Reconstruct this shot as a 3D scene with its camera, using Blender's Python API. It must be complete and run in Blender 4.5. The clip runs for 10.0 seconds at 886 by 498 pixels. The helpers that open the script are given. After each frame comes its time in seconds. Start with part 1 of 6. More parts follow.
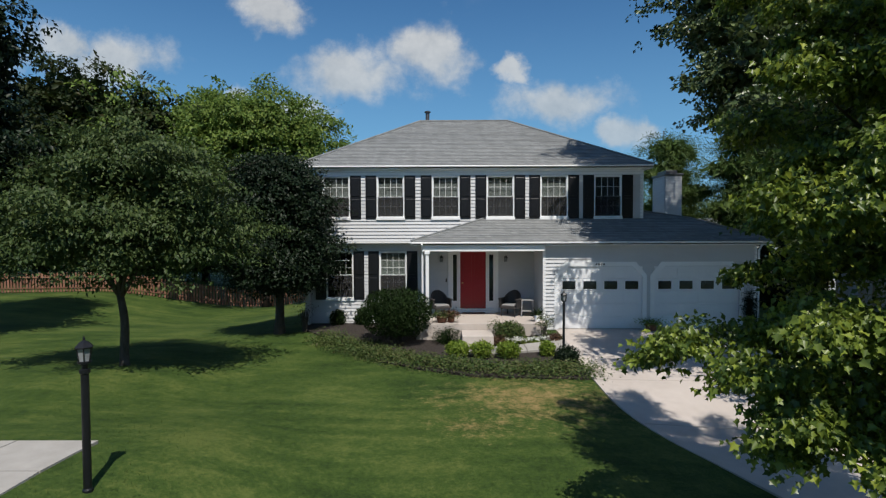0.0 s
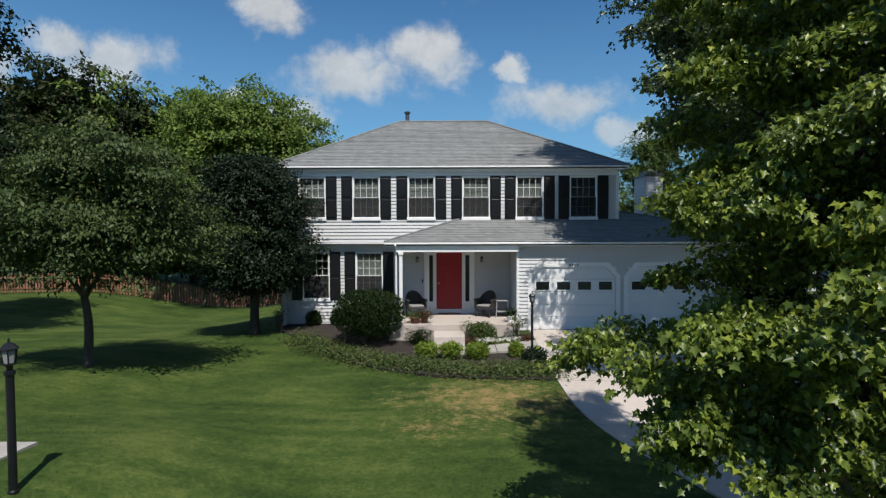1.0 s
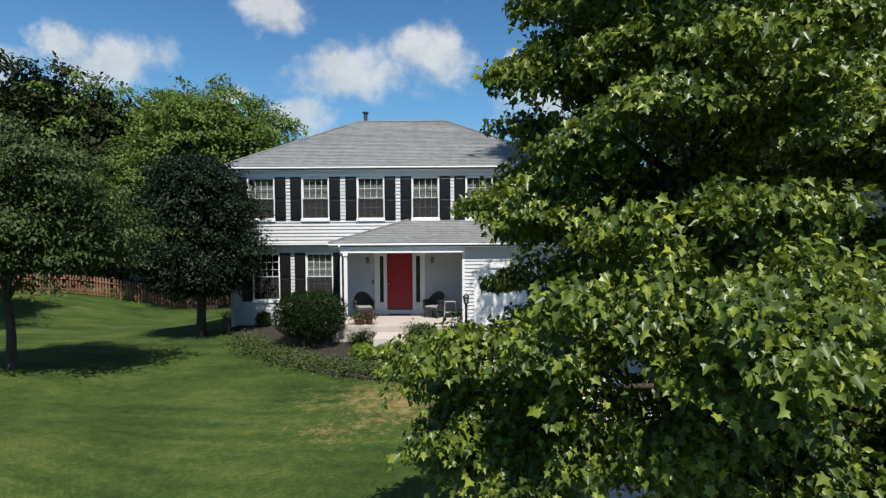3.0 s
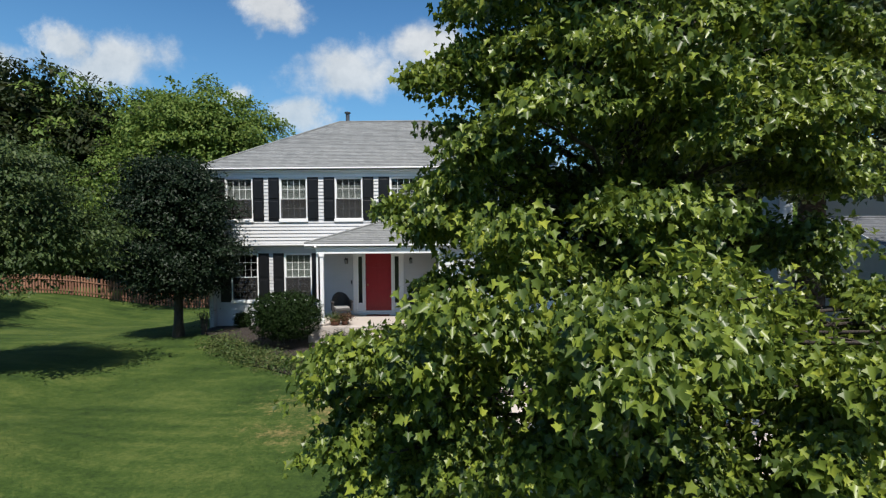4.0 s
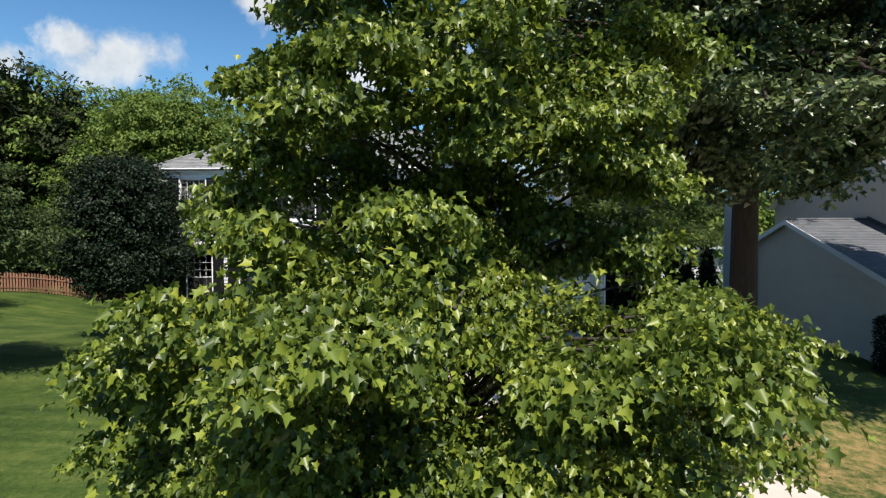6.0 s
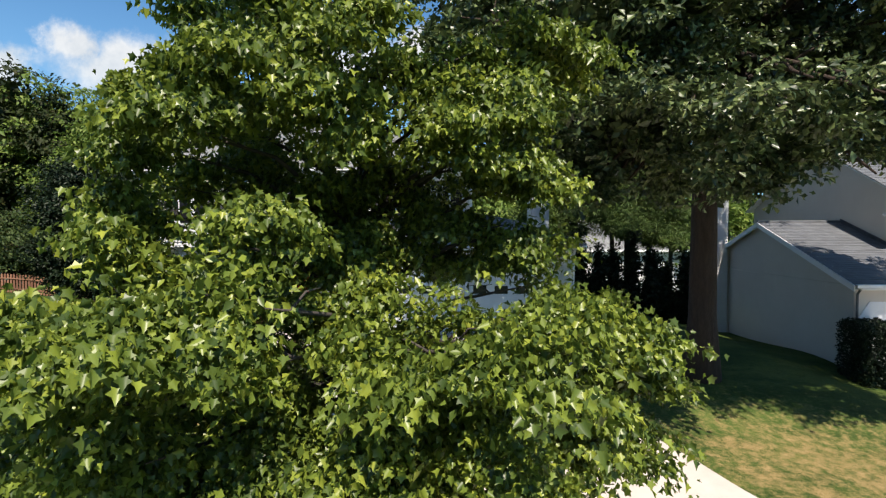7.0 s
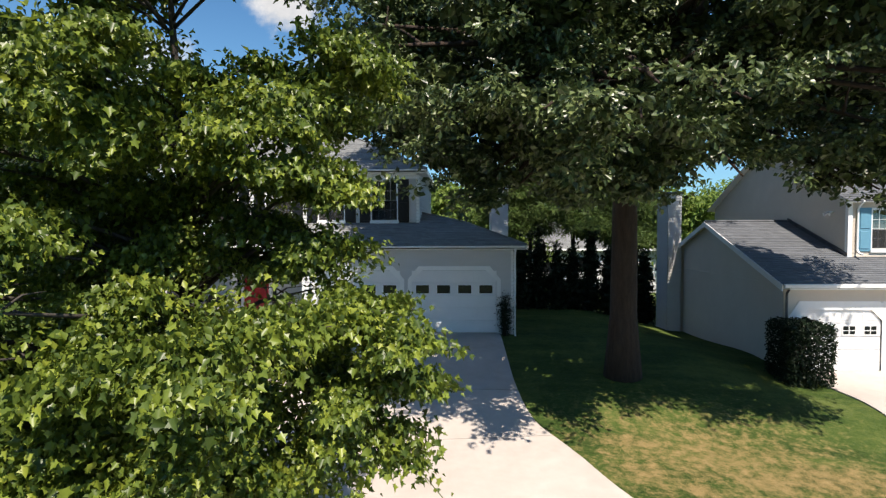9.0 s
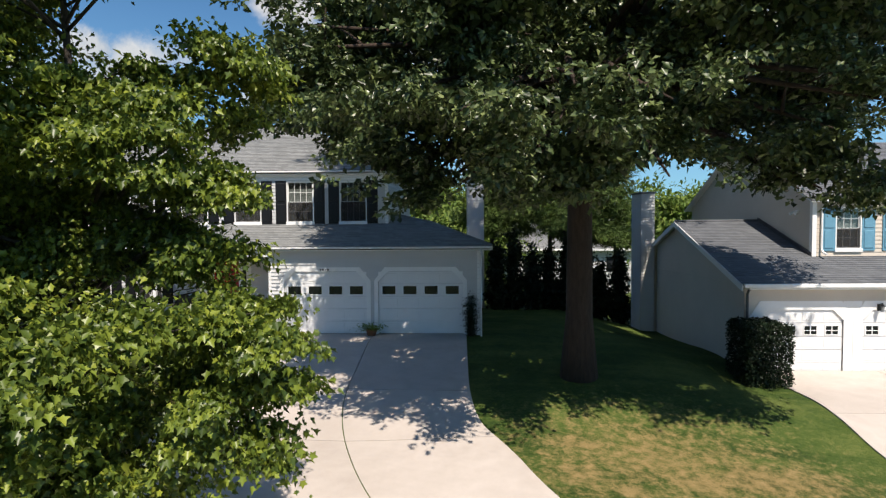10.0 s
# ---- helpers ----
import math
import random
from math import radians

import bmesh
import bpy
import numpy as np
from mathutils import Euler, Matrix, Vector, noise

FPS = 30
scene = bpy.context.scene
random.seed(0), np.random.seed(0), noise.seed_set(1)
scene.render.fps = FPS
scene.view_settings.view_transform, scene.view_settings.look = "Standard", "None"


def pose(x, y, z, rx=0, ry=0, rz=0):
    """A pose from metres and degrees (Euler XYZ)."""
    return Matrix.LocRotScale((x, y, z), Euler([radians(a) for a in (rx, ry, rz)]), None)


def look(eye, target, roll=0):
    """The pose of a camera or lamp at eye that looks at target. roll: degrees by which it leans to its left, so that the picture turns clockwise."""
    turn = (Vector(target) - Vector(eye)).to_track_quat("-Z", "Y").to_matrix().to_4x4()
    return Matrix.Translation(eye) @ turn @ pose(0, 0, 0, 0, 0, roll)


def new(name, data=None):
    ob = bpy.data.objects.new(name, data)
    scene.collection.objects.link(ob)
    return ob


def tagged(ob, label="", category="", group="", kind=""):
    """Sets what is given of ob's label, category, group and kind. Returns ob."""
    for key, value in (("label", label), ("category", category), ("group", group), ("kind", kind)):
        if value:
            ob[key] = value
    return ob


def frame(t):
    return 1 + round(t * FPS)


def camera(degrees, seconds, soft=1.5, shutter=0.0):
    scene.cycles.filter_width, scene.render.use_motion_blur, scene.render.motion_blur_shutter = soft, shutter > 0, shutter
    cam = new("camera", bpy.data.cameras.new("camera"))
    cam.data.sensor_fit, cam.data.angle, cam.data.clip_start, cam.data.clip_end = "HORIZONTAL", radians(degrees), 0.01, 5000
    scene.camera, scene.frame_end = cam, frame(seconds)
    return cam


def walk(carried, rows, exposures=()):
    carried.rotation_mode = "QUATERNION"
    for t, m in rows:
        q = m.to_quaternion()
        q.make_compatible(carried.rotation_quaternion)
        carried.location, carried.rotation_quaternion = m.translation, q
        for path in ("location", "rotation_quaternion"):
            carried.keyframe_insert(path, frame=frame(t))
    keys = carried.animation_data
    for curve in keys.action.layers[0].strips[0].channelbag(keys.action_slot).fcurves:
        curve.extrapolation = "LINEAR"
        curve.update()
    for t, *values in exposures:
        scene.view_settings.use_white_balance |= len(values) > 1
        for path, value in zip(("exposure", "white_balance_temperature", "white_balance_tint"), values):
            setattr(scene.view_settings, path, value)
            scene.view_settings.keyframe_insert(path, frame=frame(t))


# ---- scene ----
cam = camera(80.0, 10.0, soft=1.3)
PATH = [
    (0, (0.164, 0.072, 3.316), (0.156, 2.071, 3.25), -0.2),
    (0.5, (0.587, 0.06, 3.319), (0.58, 2.059, 3.254), -0.2),
    (1, (1.028, 0.062, 3.336), (1.022, 2.06, 3.27), -0.2),
    (1.5, (1.505, 0.056, 3.346), (1.5, 2.055, 3.28), -0.2),
    (2, (2.02, 0.113, 3.343), (2.011, 2.111, 3.277), -0.2),
    (3.5, (3.339, 0.165, 3.412), (3.324, 2.164, 3.34), -0.4),
    (4, (3.748, 0.189, 3.426), (3.731, 2.187, 3.353), -0.4),
    (4.5, (4.172, 0.204, 3.446), (4.152, 2.202, 3.371), -0.4),
    (5, (4.59, 0.213, 3.448), (4.567, 2.211, 3.371), -0.4),
    (5.5, (5.035, 0.211, 3.458), (5.011, 2.21, 3.381), -0.3),
    (7, (6.628, 0.195, 3.473), (6.594, 2.194, 3.404), -0.1),
    (7.5, (7.12, 0.19, 3.484), (7.084, 2.188, 3.416), -0.2),
    (8, (7.632, 0.141, 3.514), (7.589, 2.139, 3.438), -0.1),
    (8.5, (8.201, 0.072, 3.544), (8.149, 2.07, 3.462), 0.0),
    (9, (8.783, 0.037, 3.527), (8.724, 2.035, 3.452), -0.2),
    (9.5, (9.402, 0.037, 3.555), (9.335, 2.034, 3.475), -0.2),
    (10, (10.006, 0.077, 3.537), (9.938, 2.074, 3.463), -0.4),
]
walk(cam, [(t, look(eye, target, roll)) for t, eye, target, roll in PATH],
     exposures=[(0.0, 0.0, 6500, 10), (1.0, 0.1, 6500, 10), (2.0, 0.22, 6500, 10), (3.3, 0.33, 6500, 10), (5.5, 0.5, 6650, 11), (7.0, 0.72, 7000, 13), (8.5, 0.70, 7000, 13), (10.0, 0.40, 7000, 13)])

# ---------------------------------------------------------------- light
SUN_UP, SUN_SIDE = radians(57), radians(16)      # height of the sun, and its turn to the right of straight behind the walk
to_sun = Vector((math.sin(SUN_SIDE) * math.cos(SUN_UP), -math.cos(SUN_SIDE) * math.cos(SUN_UP), math.sin(SUN_UP)))
sun = new("sun", bpy.data.lights.new("sun", "SUN"))
sun.data.energy, sun.data.angle, sun.data.color = 5.0, radians(0.55), (1.0, 0.945, 0.855)
sun.matrix_world = look(to_sun * 60, (0, 0, 0))


def node(tree, kind, inputs=()):
    n = tree.nodes.new(kind)
    if kind == "ShaderNodeMix":
        n.data_type = "RGBA"
    if kind == "ShaderNodeMapRange":
        n.interpolation_type = "SMOOTHSTEP"
    for k, v in dict(inputs).items():
        if isinstance(v, bpy.types.NodeSocket):
            tree.links.new(v, n.inputs[k])
        else:
            n.inputs[k].default_value = v
    return n


def math_node(tree, op, a, b=0.0, c=0.0):
    n = tree.nodes.new("ShaderNodeMath")
    n.operation = op
    for i, v in enumerate((a, b, c)):
        if isinstance(v, bpy.types.NodeSocket):
            tree.links.new(v, n.inputs[i])
        else:
            n.inputs[i].default_value = v
    return n.outputs[0]


def ramp(tree, fac, stops):
    n = tree.nodes.new("ShaderNodeValToRGB")
    while len(n.color_ramp.elements) < len(stops):
        n.color_ramp.elements.new(0.5)
    for e, (at, col) in zip(n.color_ramp.elements, stops):
        e.position, e.color = at, (*col, 1) if len(col) == 3 else col
    tree.links.new(fac, n.inputs[0])
    return n.outputs[0]


def build_sky():
    world = bpy.data.worlds.new("world")
    scene.world = world
    world.use_nodes = True
    tree = world.node_tree
    tree.nodes.clear()
    sky = node(tree, "ShaderNodeTexSky")
    sky.sky_type, sky.sun_disc = "NISHITA", False
    sky.sun_elevation, sky.sun_rotation = SUN_UP, math.pi - SUN_SIDE
    sky.air_density, sky.dust_density, sky.ozone_density = 1.0, 0.15, 1.0
    way = node(tree, "ShaderNodeTexCoord").outputs["Generated"]
    sep = node(tree, "ShaderNodeSeparateXYZ", {0: way})
    ahead = math_node(tree, "MAXIMUM", math_node(tree, "ABSOLUTE", sep.outputs[1]), 0.05)
    u = math_node(tree, "DIVIDE", sep.outputs[0], ahead)
    w = math_node(tree, "DIVIDE", sep.outputs[2], ahead)
    flat = node(tree, "ShaderNodeCombineXYZ", {0: u, 1: w, 2: 0.0}).outputs[0]
    bend = node(tree, "ShaderNodeTexNoise", {"Vector": flat, "Scale": 7.5, "Detail": 7.0, "Roughness": 0.6})
    bent = node(tree, "ShaderNodeSeparateXYZ", {0: bend.outputs["Color"]})
    u = math_node(tree, "ADD", u, math_node(tree, "MULTIPLY", math_node(tree, "SUBTRACT", bent.outputs[0], 0.5), 0.22))
    w = math_node(tree, "ADD", w, math_node(tree, "MULTIPLY", math_node(tree, "SUBTRACT", bent.outputs[1], 0.5), 0.12))
    wob = node(tree, "ShaderNodeTexNoise", {"Vector": flat, "Scale": 11.0, "Detail": 9.0, "Roughness": 0.62})
    fine = node(tree, "ShaderNodeTexNoise", {"Vector": flat, "Scale": 3.2, "Detail": 8.0, "Roughness": 0.6})
    # cumulus heaps: middle across and up, half width, half height
    heaps = [(-0.64, 0.325, 0.135, 0.055), (-0.72, 0.36, 0.06, 0.045), (-0.185, 0.30, 0.11, 0.055), (-0.03, 0.335, 0.085, 0.075), (-0.325, 0.425, 0.08, 0.045),
             (0.215, 0.243, 0.125, 0.045), (0.35, 0.18, 0.05, 0.035), (0.13, 0.31, 0.045, 0.025), (-0.265, 0.215, 0.055, 0.045),
             (-0.39, 0.262, 0.04, 0.025), (-0.85, 0.31, 0.06, 0.05), (0.62, 0.36, 0.14, 0.07), (1.0, 0.3, 0.2, 0.06), (-1.3, 0.35, 0.25, 0.08), (0.1, 0.1, 0.12, 0.04)]
    field = None
    for cu, cw, ru, rw in heaps:
        d = math_node(tree, "MULTIPLY", math_node(tree, "SUBTRACT", u, cu), 0.95 / ru)
        e = math_node(tree, "MULTIPLY", math_node(tree, "SUBTRACT", w, cw), 0.95 / rw)
        r = math_node(tree, "ADD", math_node(tree, "MULTIPLY", d, d), math_node(tree, "MULTIPLY", e, e))
        f = math_node(tree, "SUBTRACT", 1.0, math_node(tree, "SQRT", r))
        field = f if field is None else math_node(tree, "MAXIMUM", field, f)
    lump = math_node(tree, "MULTIPLY", math_node(tree, "SUBTRACT", wob.outputs[0], 0.5), 1.25)
    body = math_node(tree, "ADD", math_node(tree, "MAXIMUM", field, -0.6), lump)
    thick = node(tree, "ShaderNodeMapRange", {"Value": body, "From Min": -0.16, "From Max": 0.62}).outputs[0]
    veil = node(tree, "ShaderNodeMapRange", {"Value": fine.outputs[0], "From Min": 0.55, "From Max": 0.8, "To Max": 0.14}).outputs[0]
    # unseen cumulus added high overhead and behind, to whiten light from the sky
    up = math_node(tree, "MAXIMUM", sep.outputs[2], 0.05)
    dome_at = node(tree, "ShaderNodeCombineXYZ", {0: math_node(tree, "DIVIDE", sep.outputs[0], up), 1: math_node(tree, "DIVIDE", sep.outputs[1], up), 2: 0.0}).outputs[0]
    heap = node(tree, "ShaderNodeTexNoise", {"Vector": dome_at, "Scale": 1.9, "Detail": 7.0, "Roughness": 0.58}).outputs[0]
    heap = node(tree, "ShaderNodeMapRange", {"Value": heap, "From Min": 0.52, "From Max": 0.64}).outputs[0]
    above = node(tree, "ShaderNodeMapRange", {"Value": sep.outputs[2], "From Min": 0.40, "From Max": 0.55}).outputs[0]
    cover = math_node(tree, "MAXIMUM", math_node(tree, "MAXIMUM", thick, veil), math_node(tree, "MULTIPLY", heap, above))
    white = ramp(tree, wob.outputs[0], [(0.3, (8.6, 9.1, 9.8)), (0.62, (12.8, 13.0, 13.2))])
    deep = node(tree, "ShaderNodeMix", {"Factor": 1.0, 6: sky.outputs[0], 7: (0.86, 1.60, 2.1, 1)})
    deep.blend_type = "MULTIPLY"
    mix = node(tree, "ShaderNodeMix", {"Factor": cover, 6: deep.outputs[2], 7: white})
    # pale haze low down
    low = node(tree, "ShaderNodeMapRange", {"Value": math_node(tree, "ABSOLUTE", sep.outputs[2]), "From Min": 0.0, "From Max": 0.46, "To Min": 0.54, "To Max": 0.0}).outputs[0]
    mix = node(tree, "ShaderNodeMix", {"Factor": low, 6: mix.outputs[2], 7: (4.3, 9.0, 13.4, 1)})
    back = node(tree, "ShaderNodeBackground", {"Color": mix.outputs[2], "Strength": 0.047})
    node(tree, "ShaderNodeOutputWorld", {"Surface": back.outputs[0]})


build_sky()


# ---------------------------------------------------------------- materials
def surface(name, dark, light, rough=0.7, scale=8.0, bump=0.2, grain=90.0, metal=0.0, stains=0.0, stretch=(1, 1, 1), each=0.0, depth=0.01, spec=0.5):
    """A worn surface: two tones mixed by coarse and fine noise, relief from the fine noise, faint large stains."""
    m = bpy.data.materials.new(name)
    m.use_nodes = True
    t = m.node_tree
    b = t.nodes["Principled BSDF"]
    at = node(t, "ShaderNodeTexCoord").outputs["Object"]
    at = node(t, "ShaderNodeMapping", {"Vector": at, "Scale": stretch}).outputs[0]
    big = node(t, "ShaderNodeTexNoise", {"Vector": at, "Scale": scale, "Detail": 5.0, "Roughness": 0.6})
    small = node(t, "ShaderNodeTexNoise", {"Vector": at, "Scale": grain, "Detail": 3.0})
    f = math_node(t, "ADD", math_node(t, "MULTIPLY", big.outputs[0], 0.65), math_node(t, "MULTIPLY", small.outputs[0], 0.35))
    if each:
        r = node(t, "ShaderNodeObjectInfo").outputs["Random"]
        f = math_node(t, "ADD", f, math_node(t, "MULTIPLY", math_node(t, "SUBTRACT", r, 0.5), each))
    col = ramp(t, f, [(0.3, dark), (0.7, light)])
    if stains:
        blot = node(t, "ShaderNodeTexNoise", {"Vector": at, "Scale": scale * 0.13, "Detail": 7.0, "Roughness": 0.65})
        k = node(t, "ShaderNodeMapRange", {"Value": blot.outputs[0], "From Min": 0.45, "From Max": 0.7, "To Max": stains}).outputs[0]
        col = node(t, "ShaderNodeMix", {"Factor": k, 6: col, 7: (dark[0] * 0.6, dark[1] * 0.58, dark[2] * 0.54, 1)}).outputs[2]
    t.links.new(col, b.inputs["Base Color"])
    b.inputs["Roughness"].default_value, b.inputs["Metallic"].default_value = rough, metal
    b.inputs["Specular IOR Level"].default_value = spec
    if bump:
        n = node(t, "ShaderNodeBump", {"Height": f, "Strength": bump, "Distance": depth})
        t.links.new(n.outputs[0], b.inputs["Normal"])
    return m


def foliage(name, tones, gloss=0.45, thin=0.3, spec=0.22, each=0.6):
    """Leaves: a tone for each leaf, patchy over the crown, light passing through."""
    m = bpy.data.materials.new(name)
    m.use_nodes = True
    t = m.node_tree
    b = t.nodes["Principled BSDF"]
    isle = node(t, "ShaderNodeNewGeometry").outputs["Random Per Island"]
    at = node(t, "ShaderNodeTexCoord").outputs["Object"]
    patch = node(t, "ShaderNodeTexNoise", {"Vector": at, "Scale": 0.9, "Detail": 3.0}).outputs[0]
    f = math_node(t, "ADD", math_node(t, "MULTIPLY", isle, each), math_node(t, "MULTIPLY", patch, 1.1 - each))
    col = ramp(t, f, list(zip(np.linspace(0.1, 0.98, len(tones)), tones)))
    t.links.new(col, b.inputs["Base Color"])
    b.inputs["Roughness"].default_value = gloss
    b.inputs["Specular IOR Level"].default_value = spec
    tr = node(t, "ShaderNodeBsdfTranslucent", {"Color": col})
    mix = node(t, "ShaderNodeMixShader", {0: thin, 1: b.outputs[0], 2: tr.outputs[0]})
    t.links.new(mix.outputs[0], t.nodes["Material Output"].inputs[0])
    return m


def shingle_material(name, dark, light):
    m = bpy.data.materials.new(name)
    m.use_nodes = True
    t = m.node_tree
    b = t.nodes["Principled BSDF"]
    at = node(t, "ShaderNodeTexCoord").outputs["Object"]
    isle = node(t, "ShaderNodeNewGeometry").outputs["Random Per Island"]
    sep = node(t, "ShaderNodeSeparateXYZ", {0: at})
    run = math_node(t, "ADD", math_node(t, "ADD", sep.outputs[0], math_node(t, "MULTIPLY", sep.outputs[1], 0.61)), math_node(t, "MULTIPLY", isle, 7.0))
    tab = node(t, "ShaderNodeCombineXYZ", {0: run, 1: math_node(t, "MULTIPLY", isle, 40.0), 2: 0.0}).outputs[0]
    cell = node(t, "ShaderNodeTexVoronoi", {"Vector": tab, "Scale": 3.4}).outputs["Color"]
    grit = node(t, "ShaderNodeTexNoise", {"Vector": at, "Scale": 160.0, "Detail": 2.0}).outputs[0]
    old = node(t, "ShaderNodeTexNoise", {"Vector": at, "Scale": 0.5, "Detail": 5.0}).outputs[0]
    streak = node(t, "ShaderNodeTexNoise", {"Vector": node(t, "ShaderNodeMapping", {"Vector": at, "Scale": (2.2, 0.25, 0.25)}).outputs[0], "Scale": 1.6, "Detail": 5.0}).outputs[0]
    f = math_node(t, "ADD", math_node(t, "MULTIPLY", cell, 0.30), math_node(t, "MULTIPLY", grit, 0.25))
    f = math_node(t, "ADD", f, math_node(t, "MULTIPLY", isle, 0.13))
    f = math_node(t, "ADD", f, math_node(t, "MULTIPLY", old, 0.2))
    f = math_node(t, "ADD", f, math_node(t, "MULTIPLY", streak, 0.2))
    t.links.new(ramp(t, f, [(0.25, dark), (0.8, light)]), b.inputs["Base Color"])
    b.inputs["Roughness"].default_value = 0.9
    n = node(t, "ShaderNodeBump", {"Height": grit, "Strength": 0.35, "Distance": 0.004})
    t.links.new(n.outputs[0], b.inputs["Normal"])
    return m


def glass_material():
    """Window glass: mostly see-through, mirror-like at its surface."""
    m = bpy.data.materials.new("window_glass")
    m.use_nodes = True
    t = m.node_tree
    t.nodes.remove(t.nodes["Principled BSDF"])
    clear = node(t, "ShaderNodeBsdfTransparent", {"Color": (0.6, 0.65, 0.66, 1)})
    shine = node(t, "ShaderNodeBsdfGlossy", {"Color": (1, 1, 1, 1), "Roughness": 0.02})
    fr = node(t, "ShaderNodeFresnel", {"IOR": 1.6})
    mix = node(t, "ShaderNodeMixShader", {0: fr.outputs[0], 1: clear.outputs[0], 2: shine.outputs[0]})
    t.links.new(mix.outputs[0], t.nodes["Material Output"].inputs[0])
    return m


def screen_material():
    """Fine insect screen: half open."""
    m = bpy.data.materials.new("insect_screen")
    m.use_nodes = True
    t = m.node_tree
    t.nodes.remove(t.nodes["Principled BSDF"])
    clear = node(t, "ShaderNodeBsdfTransparent", {"Color": (1, 1, 1, 1)})
    mesh = node(t, "ShaderNodeBsdfDiffuse", {"Color": (0.05, 0.05, 0.052, 1)})
    mix = node(t, "ShaderNodeMixShader", {0: 0.5, 1: clear.outputs[0], 2: mesh.outputs[0]})
    t.links.new(mix.outputs[0], t.nodes["Material Output"].inputs[0])
    return m


# dry patches: middle x, y, half sizes and strength
DRY = ((2.2, 11.6, 3.4, 2.6, 0.7), (13.8, 10.2, 5.4, 3.4, 0.72), (0.8, 9.9, 2.4, 1.4, 0.45), (15.6, 9.6, 2.4, 1.2, 0.95), (12.2, 9.4, 1.8, 1.4, 0.75), (14.2, 9.4, 1.0, 0.7, 1.1), (12.9, 9.0, 0.5, 0.35, 1.1), (12.4, 10.6, 1.4, 0.6, 0.9))


def lawn_material():
    m = bpy.data.materials.new("lawn")
    m.use_nodes = True
    t = m.node_tree
    b = t.nodes["Principled BSDF"]
    at = node(t, "ShaderNodeTexCoord").outputs["Object"]
    sep = node(t, "ShaderNodeSeparateXYZ", {0: at})
    blade = node(t, "ShaderNodeTexNoise", {"Vector": at, "Scale": 55.0, "Detail": 4.0, "Roughness": 0.7}).outputs[0]
    clump = node(t, "ShaderNodeTexNoise", {"Vector": at, "Scale": 4.5, "Detail": 6.0, "Roughness": 0.65}).outputs[0]
    wide = node(t, "ShaderNodeTexNoise", {"Vector": at, "Scale": 0.45, "Detail": 5.0, "Roughness": 0.55}).outputs[0]
    f = math_node(t, "ADD", math_node(t, "MULTIPLY", blade, 0.35), math_node(t, "ADD", math_node(t, "MULTIPLY", clump, 0.45), math_node(t, "MULTIPLY", wide, 0.25)))
    tuft = node(t, "ShaderNodeTexNoise", {"Vector": at, "Scale": 15.0, "Detail": 4.0, "Roughness": 0.7}).outputs[0]
    f = math_node(t, "ADD", f, math_node(t, "MULTIPLY", math_node(t, "SUBTRACT", tuft, 0.5), 0.55))
    mown = node(t, "ShaderNodeTexNoise", {"Vector": node(t, "ShaderNodeMapping", {"Vector": at, "Rotation": (0, 0, 0.6), "Scale": (0.25, 1.5, 1)}).outputs[0], "Scale": 1.3, "Detail": 4.0}).outputs[0]
    f = math_node(t, "ADD", f, math_node(t, "MULTIPLY", math_node(t, "SUBTRACT", math_node(t, "ADD", mown, wide), 1.0), 0.5))
    green = ramp(t, f, [(0.3, (0.017, 0.036, 0.006)), (0.5, (0.040, 0.072, 0.012)), (0.72, (0.092, 0.118, 0.027))])
    # dry patches in the middle of the front lawn and beside the drive
    dry = None
    for x, y, rx, ry, most in DRY:
        d = math_node(t, "MULTIPLY", math_node(t, "SUBTRACT", sep.outputs[0], x), 1 / rx)
        e = math_node(t, "MULTIPLY", math_node(t, "SUBTRACT", sep.outputs[1], y), 1 / ry)
        g = math_node(t, "SUBTRACT", most, math_node(t, "SQRT", math_node(t, "ADD", math_node(t, "MULTIPLY", d, d), math_node(t, "MULTIPLY", e, e))))
        dry = g if dry is None else math_node(t, "MAXIMUM", dry, g)
    k = math_node(t, "ADD", dry, math_node(t, "MULTIPLY", math_node(t, "SUBTRACT", clump, 0.5), 2.1))
    k = math_node(t, "ADD", k, math_node(t, "MULTIPLY", math_node(t, "SUBTRACT", tuft, 0.5), 1.35))
    k = node(t, "ShaderNodeMapRange", {"Value": k, "From Min": 0.0, "From Max": 0.95, "To Max": 0.9}).outputs[0]
    straw = ramp(t, math_node(t, "ADD", math_node(t, "MULTIPLY", blade, 0.5), math_node(t, "MULTIPLY", clump, 0.5)), [(0.38, (0.12, 0.10, 0.034)), (0.6, (0.31, 0.215, 0.095))])
    col = node(t, "ShaderNodeMix", {"Factor": k, 6: green, 7: straw}).outputs[2]
    t.links.new(col, b.inputs["Base Color"])
    b.inputs["Roughness"].default_value, b.inputs["Specular IOR Level"].default_value = 0.85, 0.2
    n = node(t, "ShaderNodeBump", {"Height": f, "Strength": 0.7, "Distance": 0.05})
    t.links.new(n.outputs[0], b.inputs["Normal"])
    return m


